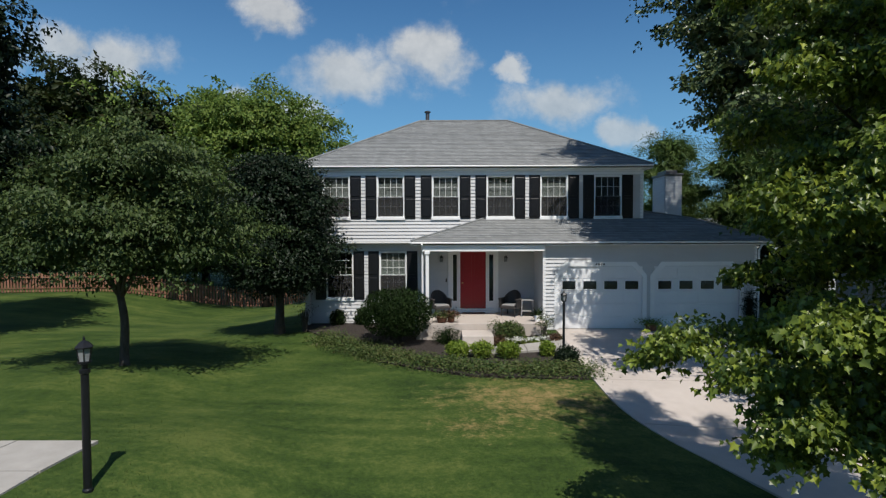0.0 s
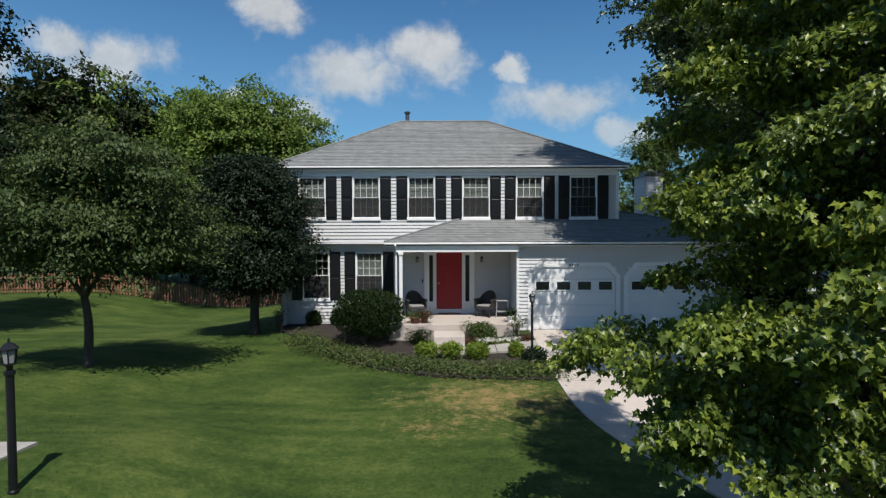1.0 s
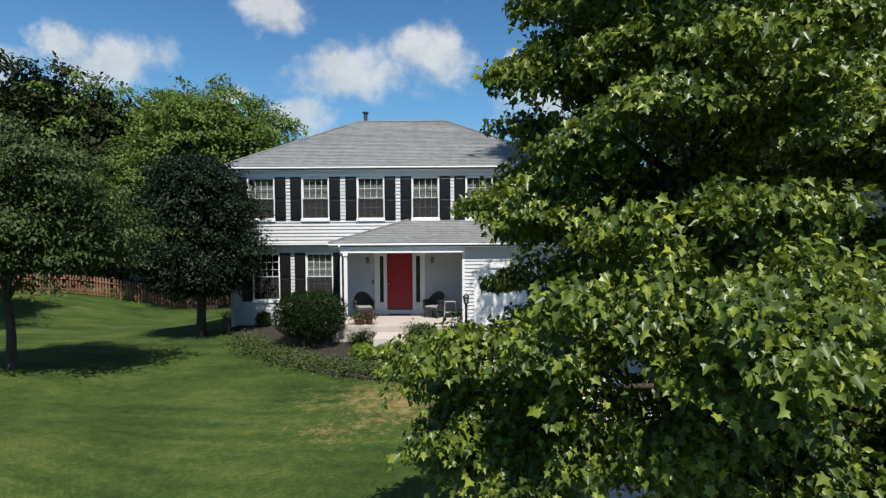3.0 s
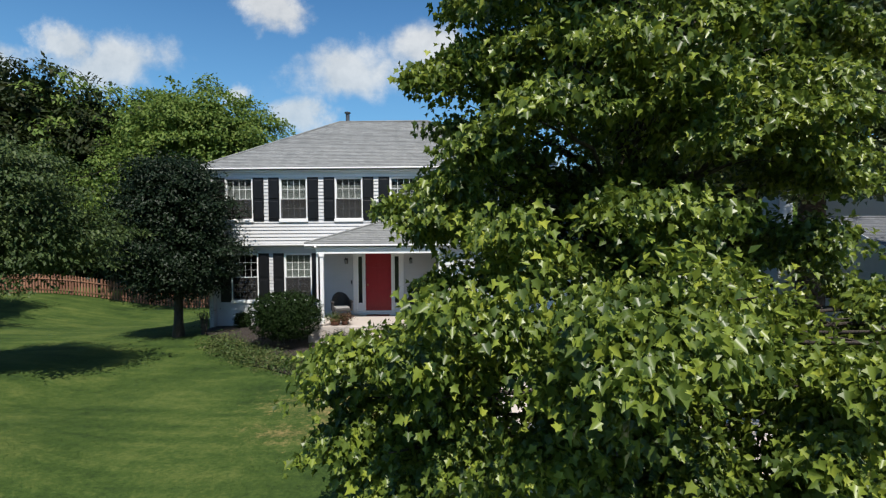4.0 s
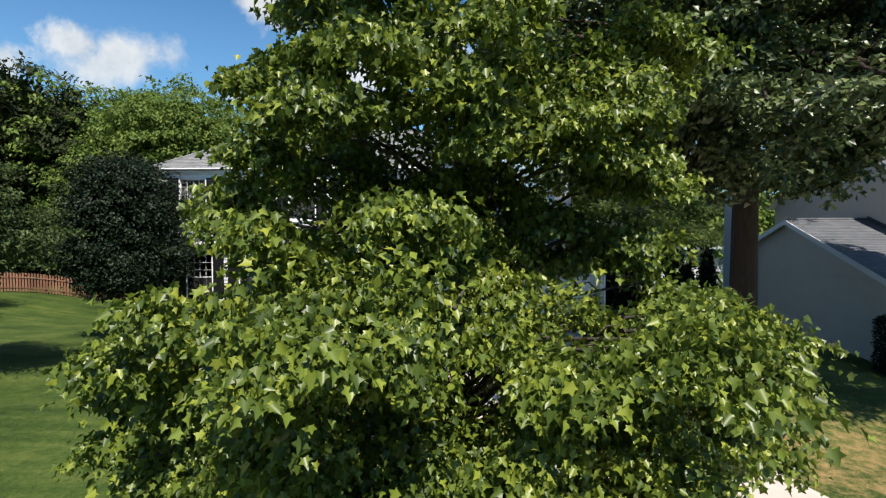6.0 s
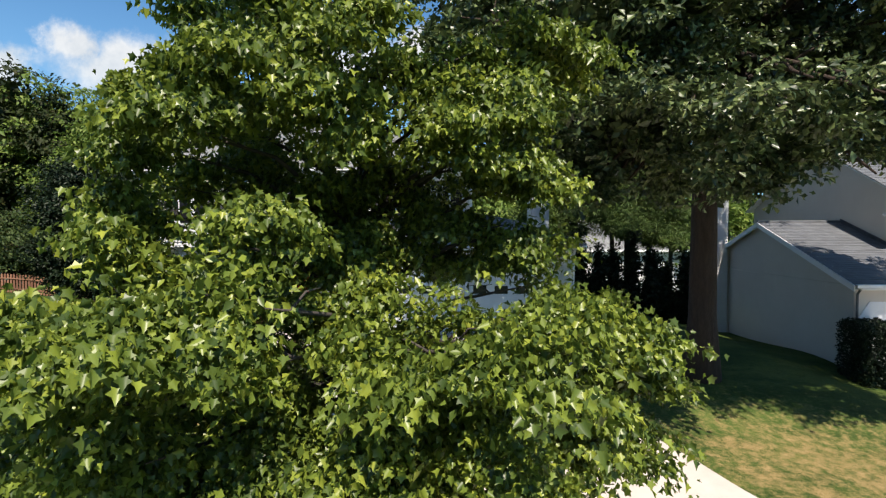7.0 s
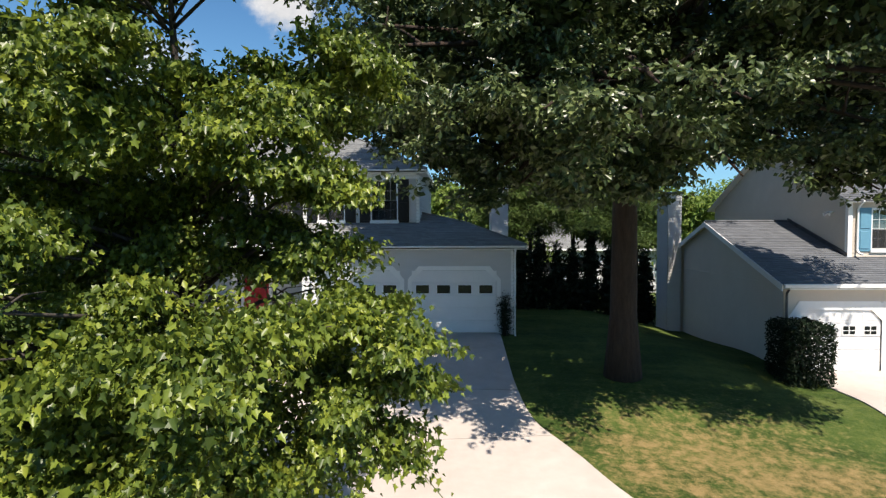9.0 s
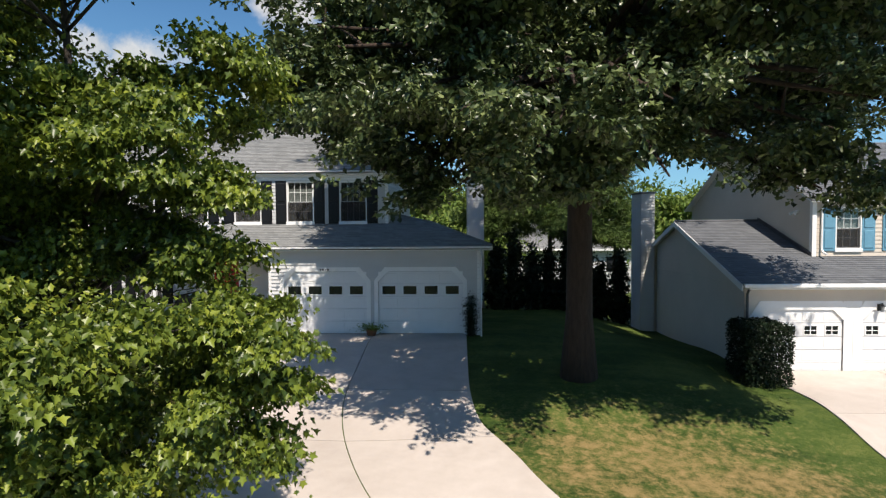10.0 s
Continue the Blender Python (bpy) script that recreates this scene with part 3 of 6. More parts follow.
def slab(outline, over, parent, name="slab", thick=0.12, material=None):
    """A concrete slab that follows the ground."""
    bm = bmesh.new()
    prism(bm, outline, lambda x, y: ground_z(x, y) - thick, lambda x, y: ground_z(x, y) + over)
    return part(name, bm, material or CONCRETE, parent, world=True)


def smooth_line(knots, n):
    """Points evenly along a curve through knots (Catmull-Rom)."""
    k = [Vector(p).to_2d() if len(p) > 2 else Vector(p) for p in knots]
    k = [k[0] * 2 - k[1]] + k + [k[-1] * 2 - k[-2]]
    out = []
    for i in range(n + 1):
        s = i / n * (len(k) - 3)
        j = min(int(s), len(k) - 4)
        t = s - j
        a, b, c, d = k[j:j + 4]
        out.append(0.5 * ((2 * b) + (c - a) * t + (2 * a - 5 * b + 4 * c - d) * t * t + (3 * b - a - 3 * c + d) * t ** 3))
    return out


def build_drive():
    drive = thing("driveway", (7.0, 12.0, -0.4), "pale concrete driveway of jointed slabs, curving to the street", "driveway", kind="structure")
    left = smooth_line([(3.86, 17.82), (3.82, 15.0), (3.78, 12.9), (3.8, 11.2), (4.1, 9.6), (4.8, 8.2), (6.0, 6.0), (7.7, 2.0), (9.4, -6.0)], 44)
    mid = smooth_line([(7.02, 17.82), (7.1, 15.2), (7.2, 12.8), (7.4, 11.35), (7.85, 9.9), (8.45, 8.6), (9.6, 6.6), (11.2, 2.0), (12.5, -6.0)], 44)
    right = smooth_line([(10.18, 17.82), (10.19, 15.0), (10.22, 12.7), (10.42, 11.3), (10.9, 10.3), (11.55, 8.7), (12.7, 6.8), (14.4, 2.0), (15.8, -6.0)], 44)
    cuts = [(0, 11), (11, 20), (20, 30), (30, 44)]
    g = 0.011
    for a, b in cuts:
        for one, two in ((left, mid), (mid, right)):
            bm = bmesh.new()
            rows = []
            for i in range(a, b + 1):
                p, q = one[i], two[i]
                d = (q - p).normalized()
                p, q = p + d * g, q - d * g
                if i in (a, b):
                    along = (one[min(i + 1, 44)] - one[max(i - 1, 0)]).normalized() * (g if i == a else -g)
                    p, q = p + along, q + along
                rows.append([p.lerp(q, s) for s in (0, 0.25, 0.5, 0.75, 1)])
            top = [[bm.verts.new((p.x, p.y, ground_z(p.x, p.y) + 0.03)) for p in r] for r in rows]
            low = [[bm.verts.new((p.x, p.y, ground_z(p.x, p.y) - 0.1)) for p in r] for r in rows]
            for i in range(len(rows) - 1):
                for j in range(4):
                    bm.faces.new((top[i][j], top[i][j + 1], top[i + 1][j + 1], top[i + 1][j]))
                bm.faces.new((top[i][0], top[i + 1][0], low[i + 1][0], low[i][0]))
                bm.faces.new((top[i][4], low[i][4], low[i + 1][4], top[i + 1][4]))
            for j in range(4):
                bm.faces.new((top[0][j], low[0][j], low[0][j + 1], top[0][j + 1]))
                bm.faces.new((top[-1][j], top[-1][j + 1], low[-1][j + 1], low[-1][j]))
            part("slab", bm, CONCRETE, drive, world=True)
    # dark joint filler just under the slabs
    bm = bmesh.new()
    r = [[bm.verts.new((p.x, p.y, ground_z(p.x, p.y) - 0.05)) for p in (l, m, q)] for l, m, q in zip(left, mid, right)]
    for a, b in zip(r, r[1:]):
        for j in (0, 1):
            bm.faces.new((a[j], a[j + 1], b[j + 1], b[j]))
    part("joint_filler", bm, MULCH, drive, "dark joint filler", world=True)


build_drive()


def build_walks():
    w = thing("pavement", (2.0, 15.2, -0.1), "concrete front walk of square slabs from the drive to the porch", "walk", kind="structure")
    for x0, x1 in ((0.68, 1.62), (1.64, 2.54), (2.56, 3.80)):
        slab([(x0, 15.3), (x1, 15.3), (x1, 16.06), (x0, 16.06)], 0.13, w, thick=0.2, material=WALK)
    v = thing("pavement", (-6.0, 6.0, 0.4), "jointed grey concrete walk beside the lamp post", "walk", kind="structure")
    for a, b in ((-4.8, -5.95), (-5.97, -7.3), (-7.32, -8.8)):
        for c, d in ((7.5, 6.42), (6.4, 5.2), (5.18, 3.6)):
            slab([(a, c), (b, c), (b, d), (a, d)], 0.03, v, material=WALK)


build_walks()


# ---------------------------------------------------------------- walls, roofs and openings
def wall_cells(u0, u1, z0, z1, holes):
    us = sorted({u0, u1, *[h[0] for h in holes], *[h[1] for h in holes]})
    zs = sorted({z0, z1, *[h[2] for h in holes], *[h[3] for h in holes]})
    for a, b in zip(us, us[1:]):
        run = []
        for c, d in zip(zs, zs[1:]):
            if not any(h[0] <= (a + b) / 2 <= h[1] and h[2] <= (c + d) / 2 <= h[3] for h in holes):
                if run and abs(run[-1][1] - c) < 1e-6:
                    run[-1][1] = d
                else:
                    run.append([c, d])
        for c, d in run:
            yield a, b, c, d


def sided_wall(name, parent, axis, at, out, u0, u1, z0, z1, holes, material, thick=0.15, course=0.125, top=None, label="", lip=0.034):
    """A wall clad in lapped boards. axis "x": it runs along x at y = at; "y": along y at x = at. out: -1 or 1, the side the boards face.
    top: a function of u for a gable's upper edge."""
    core, boards = bmesh.new(), bmesh.new()
    lip = 0.02 if material is CREAM else lip
    def P(u, off, z):
        return (u, at + out * off, z) if axis == "x" else (at + out * off, u, z)
    if top is None:
        for a, b, c, d in wall_cells(u0, u1, z0, z1, holes):
            p, q = P(a, -thick, c), P(b, -0.004, d)
            box(core, *sorted((p[0], q[0])), *sorted((p[1], q[1])), c, d)
    z = z0
    while z < z1 - 0.01:
        e = min(z + course, z1)
        spans = [(u0, u1)]
        for h in holes:
            if h[2] < e - 0.02 and h[3] > z + 0.02:
                spans = [s for a, b in spans for s in ((a, min(b, h[0])), (max(a, h[1]), b)) if s[1] - s[0] > 0.01]
        for a, b in spans:
            if top is not None:
                us = [u for u in np.linspace(a, b, 160) if top(u) > z + 0.5 * (e - z)]
                if not us:
                    continue
                a, b = us[0], us[-1]
            v = [boards.verts.new(P(*p)) for p in ((a, lip, z), (b, lip, z), (b, 0.002, e), (a, 0.002, e), (a, 0.0, z), (b, 0.0, z))]
            boards.faces.new((v[0], v[1], v[2], v[3]))
            boards.faces.new((v[4], v[5], v[1], v[0]))
        z = e
    w = part(name, core, material, parent, label, world=True) if top is None else None
    part("siding", boards, material, parent if w is None else w, world=True)
    return w


def clip(poly, n, d, keep_above):
    out = []
    for i, p in enumerate(poly):
        q = poly[(i + 1) % len(poly)]
        a, b = p.dot(n) - d, q.dot(n) - d
        if not keep_above:
            a, b = -a, -b
        if a >= 0:
            out.append(p)
        if (a >= 0) != (b >= 0):
            out.append(p.lerp(q, a / (a - b)))
    return out


def shingle_face(bm, poly, course=0.145, lift=0.012):
    """Lapped courses of shingles over a convex sloping face whose first edge is the eave."""
    poly = [Vector(p) for p in poly]
    e = (poly[1] - poly[0]).normalized()
    nrm = (poly[1] - poly[0]).cross(poly[2] - poly[0]).normalized()
    if nrm.z < 0:
        nrm = -nrm
    v = nrm.cross(e)
    if v.z < 0:
        v = -v
    d0 = poly[0].dot(v)
    top = max(p.dot(v) for p in poly) - d0
    k = 0.0
    while k < top - 0.005:
        band = clip(clip(poly, v, d0 + k, True), v, d0 + min(k + course, top), False)
        if len(band) >= 3:
            up = [p + nrm * (0.004 + lift * (1 - (p.dot(v) - d0 - k) / course)) for p in band]
            bm.faces.new([bm.verts.new(p) for p in up])
            low = sorted([p for p in band if abs(p.dot(v) - d0 - k) < 1e-4], key=lambda p: p.dot(e))
            if len(low) >= 2:
                a, b = low[0], low[-1]
                bm.faces.new([bm.verts.new(p) for p in (a - nrm * 0.02, b - nrm * 0.02, b + nrm * (0.004 + lift), a + nrm * (0.004 + lift))])
        k += course
    return bm


def roof_deck(bm, poly, thick=0.05):
    n = (Vector(poly[1]) - Vector(poly[0])).cross(Vector(poly[2]) - Vector(poly[0])).normalized()
    n = n if n.z > 0 else -n
    top = [bm.verts.new(Vector(p) - n * 0.022) for p in poly]
    low = [bm.verts.new(Vector(p) - n * thick) for p in poly]
    bm.faces.new(top)
    bm.faces.new(low[::-1])
    for i in range(len(poly)):
        j = (i + 1) % len(poly)
        bm.faces.new((top[i], low[i], low[j], top[j]))


def roof(name, parent, faces, label="", cover=None):
    bm = bmesh.new()
    for f in faces:
        roof_deck(bm, f)
    r = part(name, bm, TRIM, parent, label, world=True)
    sh = bmesh.new()
    for f in faces:
        shingle_face(sh, f)
    part("shingles", sh, cover or SHINGLE, r, "weathered grey asphalt shingles", world=True)
    return r


def window_unit(parent, x0, x1, z0, z1, y, cols=4, rows=2, shutter=None, gap=0.0, blind=0.0, sill=0.10, trim=TRIM, screen=False):
    """A double-hung sash window in a wall that faces the walk, its panes divided by thin bars, with panelled shutters."""
    hw, h = (x1 - x0) / 2, z1 - z0
    t = 0.042
    w = part("window", boxes((-hw, -hw + t, -0.035, 0.10, 0, h), (hw - t, hw, -0.035, 0.10, 0, h), (-hw + t, hw - t, -0.035, 0.10, h - t, h), (-hw + t, hw - t, -0.035, 0.10, 0, t * 0.6), bevel=0.006), trim, parent,
             "white double-hung window with divided panes" + (" and panelled shutters" if shutter else ""))
    w.location = Vector(((x0 + x1) / 2, y, z0)) - parent.location
    part("sill", boxes((-hw - 0.02, hw + 0.02, -0.07, 0.02, -sill, 0.012), bevel=0.008), trim, w)
    mid = h * 0.49
    for lo, hi, off in ((t * 0.6, mid + 0.025, 0.045), (mid - 0.025, h - t, 0.015)):
        s = 0.026
        a, b = -hw + t, hw - t
        part("sash", boxes((a, a + s, off, off + 0.03, lo, hi), (b - s, b, off, off + 0.03, lo, hi), (a + s, b - s, off, off + 0.03, lo, lo + s * 1.2), (a + s, b - s, off, off + 0.03, hi - s * 1.2, hi)), trim, w)
        for i in range(1, cols):
            u = a + s + (b - a - 2 * s) * i / cols
            part("glazing_bar", boxes((u - 0.0055, u + 0.0055, off + 0.008, off + 0.022, lo + s, hi - s)), trim, w)
        for i in range(1, rows):
            v = lo + s + (hi - lo - 2 * s) * i / rows
            part("glazing_bar", boxes((a + s, b - s, off + 0.009, off + 0.021, v - 0.0055, v + 0.0055)), trim, w)
        p = part("pane", boxes((a + s, b - s, off + 0.012, off + 0.018, lo + s, hi - s)), GLASS, w)
        p.visible_shadow = False
    if screen:
        part("insect_screen", boxes((-hw + t, hw - t, -0.004, 0.0, t * 0.6, mid)), SCREEN, w, "fine grey insect screen over the lower sash")
    if blind:
        bm = bmesh.new()
        n = int((h * blind) / 0.05)
        for i in range(n):
            z = h - t - i * 0.05
            box(bm, -hw + t + 0.01, hw - t - 0.01, 0.105, 0.125, z - 0.042, z)
        part("blind", bm, BLIND, w, "drawn slatted blind")
    if shutter:
        sw = 0.40
        for sx in (-hw - gap - sw, hw + gap):
            bm = boxes((sx, sx + sw, -0.045, -0.012, -0.06, h), bevel=0.006)
            for lo, hi in ((0.02, h * 0.44), (h * 0.50, h - 0.08)):
                a, b = sx + 0.055, sx + sw - 0.055
                box(bm, a, b, -0.064, -0.040, lo, hi, bevel=0.016)
            part("shutter", bm, shutter, w, "panelled shutter")
    return w


# ---------------------------------------------------------------- the grey-roofed house
def garage_door(parent, x0, x1, z0, z1, y, cols=4, rows=5, panes=4, grille=False):
    """A sectional garage door with raised panels, a row of windows in its second section from the top, and a clipped-corner surround."""
    w, h = x1 - x0, z1 - z0
    d = part("garage_door", boxes((-w / 2, w / 2, 0.05, 0.09, 0, h)), DOOR_WHITE, parent, "white sectional garage door with a row of small windows")
    d.location = Vector(((x0 + x1) / 2, y, z0)) - parent.location
    sec = h / rows
    for r in range(rows):
        part("section", boxes((-w / 2 + 0.004, w / 2 - 0.004, 0.015, 0.055, r * sec + 0.008, (r + 1) * sec - 0.008), bevel=0.006), DOOR_WHITE, d)
    pw = w / cols
    for r in range(rows):
        for c in range(cols):
            cx = -w / 2 + (c + 0.5) * pw
            if r == 3 and panes:
                q = 0.25 if pw > 0.65 else 0.2
                part("pane_frame", boxes((cx - q, cx + q, 0.0, 0.02, 3 * sec + 0.03, 3 * sec + 0.065), (cx - q, cx + q, 0.0, 0.02, 4 * sec - 0.085, 4 * sec - 0.05), (cx - q, cx - q + 0.03, 0.0, 0.02, 3 * sec + 0.065, 4 * sec - 0.085), (cx + q - 0.03, cx + q, 0.0, 0.02, 3 * sec + 0.065, 4 * sec - 0.085)), DOOR_WHITE, d)
                part("pane", boxes((cx - q + 0.03, cx + q - 0.03, 0.006, 0.016, 3 * sec + 0.065, 4 * sec - 0.085)), DARK_GLASS, d)
                if grille:
                    part("pane_bar", boxes((cx - 0.012, cx + 0.012, 0.0, 0.02, 3 * sec + 0.065, 4 * sec - 0.085), (cx - q, cx + q, 0.001, 0.019, 3.42 * sec, 3.42 * sec + 0.022)), DOOR_WHITE, d)
            else:
                part("panel", boxes((cx - pw / 2 + 0.07, cx + pw / 2 - 0.07, 0.008, 0.02, r * sec + 0.08, (r + 1) * sec - 0.08), bevel=0.005), DOOR_WHITE, d)
    return d


def clipped_surround(parent, x0, x1, z0, z1, y, t=0.14, cut=0.36, proud=0.035, back=0.06, trim=None):
    """A door surround with its upper corners cut off."""
    inn = [(x0, z0), (x0, z1 - cut), (x0 + cut, z1), (x1 - cut, z1), (x1, z1 - cut), (x1, z0)]
    o = cut - 0.05
    out = [(x0 - t, z0), (x0 - t, z1 - o), (x0 + o - t + 0.06, z1 + t), (x1 - o + t - 0.06, z1 + t), (x1 + t, z1 - o), (x1 + t, z0)]
    bm = bmesh.new()
    f = [[bm.verts.new((x, yy, z)) for x, z in pts] for yy in (y - proud, y + back) for pts in (inn, out)]
    fi, fo, bi, bo = f
    for i in range(5):
        bm.faces.new((fi[i], fi[i + 1], fo[i + 1], fo[i]))
        bm.faces.new((fi[i], bi[i], bi[i + 1], fi[i + 1]))
        bm.faces.new((fo[i], fo[i + 1], bo[i + 1], bo[i]))
    for i in (0, 5):
        bm.faces.new((fi[i], fo[i], bo[i], bi[i]))
    s = part("door_surround", bm, trim or TRIM, parent, world=True)
    # the corner fillets behind which the door slides
    for pts in (((x0, z1 - cut), (x0, z1), (x0 + cut, z1)), ((x1 - cut, z1), (x1, z1), (x1, z1 - cut))):
        bm = bmesh.new()
        a = [bm.verts.new((x, y - 0.01, z)) for x, z in pts]
        b = [bm.verts.new((x, y + 0.03, z)) for x, z in pts]
        bm.faces.new(a)
        bm.faces.new(b[::-1])
        for i in range(3):
            bm.faces.new((a[i], b[i], b[(i + 1) % 3], a[(i + 1) % 3]))
        part("corner_fillet", bm, trim or TRIM, parent, world=True)
    return s


def downspout(parent, x, y, z0, z1, mat=None):
    bm = bmesh.new()
    tube(bm, [(x, y - 0.25, z1), (x, y - 0.1, z1 - 0.12), (x, y, z1 - 0.25), (x, y, z0 + 0.2), (x, y - 0.08, z0 + 0.08), (x, y - 0.25, z0 + 0.04)], [0.035] * 6, sides=6)
    return part("downspout", bm, mat or TRIM, parent, world=True)


UP_Y, LOW_Y, GAR_Y = 19.32, 19.60, 17.83
WX0, WX1 = -4.95, 7.34
GX0, GX1, G_BACK = 3.47, 10.61, 24.4


def build_house():
    h = thing("house", (1.2, 19.8, 0.0), "two-storey white-sided house with black shutters and grey hip roof", "house")
    ups = [(c - 0.505, c + 0.505) for c in (-3.79, -1.815, 0.19, 2.175, 4.125, 6.075)]
    lows = [(-4.24, -3.23), (-2.28, -1.26)]
    uz0, uz1, lz0, lz1 = 3.84, 5.35, 0.86, 2.60
    # upper storey
    sided_wall("wall", h, "x", UP_Y, -1, WX0, WX1, 2.96, 5.56, [(a, b, uz0, uz1) for a, b in ups], SIDING, label="white lapped siding")
    sided_wall("wall", h, "y", WX1, 1, UP_Y, 27.5, 2.96, 5.56, [], SIDING)
    sided_wall("wall", h, "y", WX0, -1, UP_Y, 27.5, -0.3, 5.56, [], SIDING)
    part("wall", boxes((WX0, WX1, 27.35, 27.5, -0.3, 5.56)), SIDING, h, world=True)
    part("overhang_soffit", boxes((WX0, GX0, UP_Y + 0.0, LOW_Y + 0.02, 2.90, 2.96)), TRIM, h, world=True)
    # lower storey, with the porch's back wall
    sided_wall("wall", h, "x", LOW_Y, -1, WX0, GX0, -0.25, 2.90, [(a, b, lz0, lz1) for a, b in lows] + [(0.27, 2.13, 0.32, 2.68)], SIDING)
    part("foundation", boxes((WX0, GX0, LOW_Y + 0.02, LOW_Y + 0.2, -0.6, -0.25)), WALK, h, world=True)
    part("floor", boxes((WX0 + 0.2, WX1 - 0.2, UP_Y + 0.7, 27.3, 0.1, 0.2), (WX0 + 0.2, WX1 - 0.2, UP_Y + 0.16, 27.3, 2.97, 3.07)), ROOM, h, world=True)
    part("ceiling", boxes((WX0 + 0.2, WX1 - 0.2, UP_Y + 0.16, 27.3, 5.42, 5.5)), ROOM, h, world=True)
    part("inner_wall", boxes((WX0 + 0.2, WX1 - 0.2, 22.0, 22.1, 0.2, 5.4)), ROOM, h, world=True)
    # corner boards and friezes
    part("corner_board", boxes((WX1 - 0.09, WX1 + 0.02, UP_Y - 0.03, UP_Y + 0.1, 2.96, 5.5)), TRIM, h, world=True)
    part("corner_board", boxes((WX0 - 0.02, WX0 + 0.09, UP_Y - 0.03, UP_Y + 0.1, 2.96, 5.5)), TRIM, h, world=True)
    part("corner_board", boxes((WX0 - 0.02, WX0 + 0.09, LOW_Y - 0.03, LOW_Y + 0.1, -0.25, 2.9)), TRIM, h, world=True)
    part("frieze", boxes((WX0 + 0.09, WX1 - 0.09, UP_Y - 0.028, UP_Y - 0.002, 5.37, 5.56)), TRIM, h, world=True)
    part("skirt_board", boxes((WX0 + 0.09, WX1 - 0.09, UP_Y - 0.028, UP_Y, 2.90, 2.99)), TRIM, h, world=True)
    # main roof
    ex0, ex1, ey0, ey1, ez = -5.25, 7.64, 19.14, 27.8, 5.71
    ry, rz, rx0, rx1 = 23.4, 8.14, -0.92, 2.92
    A, B, C, D, R, S = (ex0, ey0, ez), (ex1, ey0, ez), (ex1, ey1, ez), (ex0, ey1, ez), (rx0, ry, rz), (rx1, ry, rz)
    r = roof("roof", h, [(A, B, S, R), (B, C, S), (C, D, R, S), (D, A, R)], "hip roof of weathered grey shingles")
    for a, b in ((A, R), (B, S), (R, S)):
        part("ridge_cap", tube(bmesh.new(), [Vector(a) + Vector((0, 0, 0.02)), Vector(b) + Vector((0, 0, 0.02))], [0.045, 0.045], sides=6), SHINGLE, r, world=True)
    part("soffit", boxes((ex0 + 0.03, ex1 - 0.03, ey0 + 0.03, ey1 - 0.03, 5.56, 5.60)), TRIM, h, world=True)
    part("gutter", boxes((ex0, ex1, ey0 - 0.08, ey0 + 0.015, ez - 0.075, ez - 0.02), bevel=0.015), TRIM, h, "white roof gutter", world=True)
    for b in ((ex1 - 0.02, ex1 + 0.01, ey0, ey1, ez - 0.14, ez - 0.01), (ex0 - 0.01, ex0 + 0.02, ey0, ey1, ez - 0.14, ez - 0.01), (ex0, ex1, ey1 - 0.02, ey1 + 0.01, ez - 0.14, ez - 0.01)):
        part("fascia", boxes(b), TRIM, h, world=True)
    flue = bmesh.new()
    lathe(flue, [(0.085, 0.0), (0.085, 0.47), (0.13, 0.48), (0.14, 0.53), (0.10, 0.55)], (-0.59, 23.5, 8.06), sides=14)
    part("flue_pipe", flue, METAL, r, "dark metal flue pipe with a cap", world=True)
    # windows
    for i, (a, b) in enumerate(ups):
        window_unit(h, a, b, uz0, uz1, UP_Y, shutter=BLACK, gap=0.0, blind=(0.94, 0.94, 0.94, 0.94, 0.94, 0.6)[i], screen=True)
    for i, (a, b) in enumerate(lows):
        window_unit(h, a, b, lz0, lz1, LOW_Y, rows=3, shutter=BLACK, gap=0.0, blind=(0.0, 0.55)[i], screen=True)
    # garage wing
    d1, d2 = (3.98, 6.80), (7.20, 10.06)
    dz1 = 2.14
    sided_wall("wall", h, "x", GAR_Y, -1, GX0, GX1, 0.0, 2.86, [(a, b, 0.0, dz1) for a, b in (d1, d2)], SIDING, label="white lapped siding")
    sided_wall("wall", h, "y", GX1, 1, GAR_Y, G_BACK, -0.3, 2.86, [], SIDING)
    sided_wall("wall", h, "y", GX0, -1, GAR_Y, LOW_Y, 0.0, 2.86, [], SIDING)
    part("wall", boxes((WX1, GX1, G_BACK - 0.15, G_BACK, -0.4, 2.86)), SIDING, h, world=True)
    part("garage_floor", boxes((GX0 + 0.1, GX1 - 0.1, GAR_Y + 0.01, G_BACK - 0.2, -0.1, 0.02)), CONCRETE, h, world=True)
    part("corner_board", boxes((GX0 - 0.02, GX0 + 0.07, GAR_Y - 0.03, GAR_Y + 0.08, 0, 2.8)), TRIM, h, world=True)
    part("corner_board", boxes((GX1 - 0.07, GX1 + 0.02, GAR_Y - 0.03, GAR_Y + 0.08, -0.2, 2.8)), TRIM, h, world=True)
    for a, b in (d1, d2):
        garage_door(h, a, b, 0.02, dz1, GAR_Y)
        clipped_surround(h, a, b, 0.0, dz1, GAR_Y)
    # number plate over the first door, kept as bars
    for i, (w, z) in enumerate(((0.045, 0.062), (0.045, 0.062), (0.03, 0.062), (0.045, 0.062))):
        part("number_bar", boxes((5.22 + i * 0.085, 5.22 + i * 0.085 + w, GAR_Y - 0.048, GAR_Y - 0.034, 2.17, 2.17 + z)), BLACK, h, world=True)
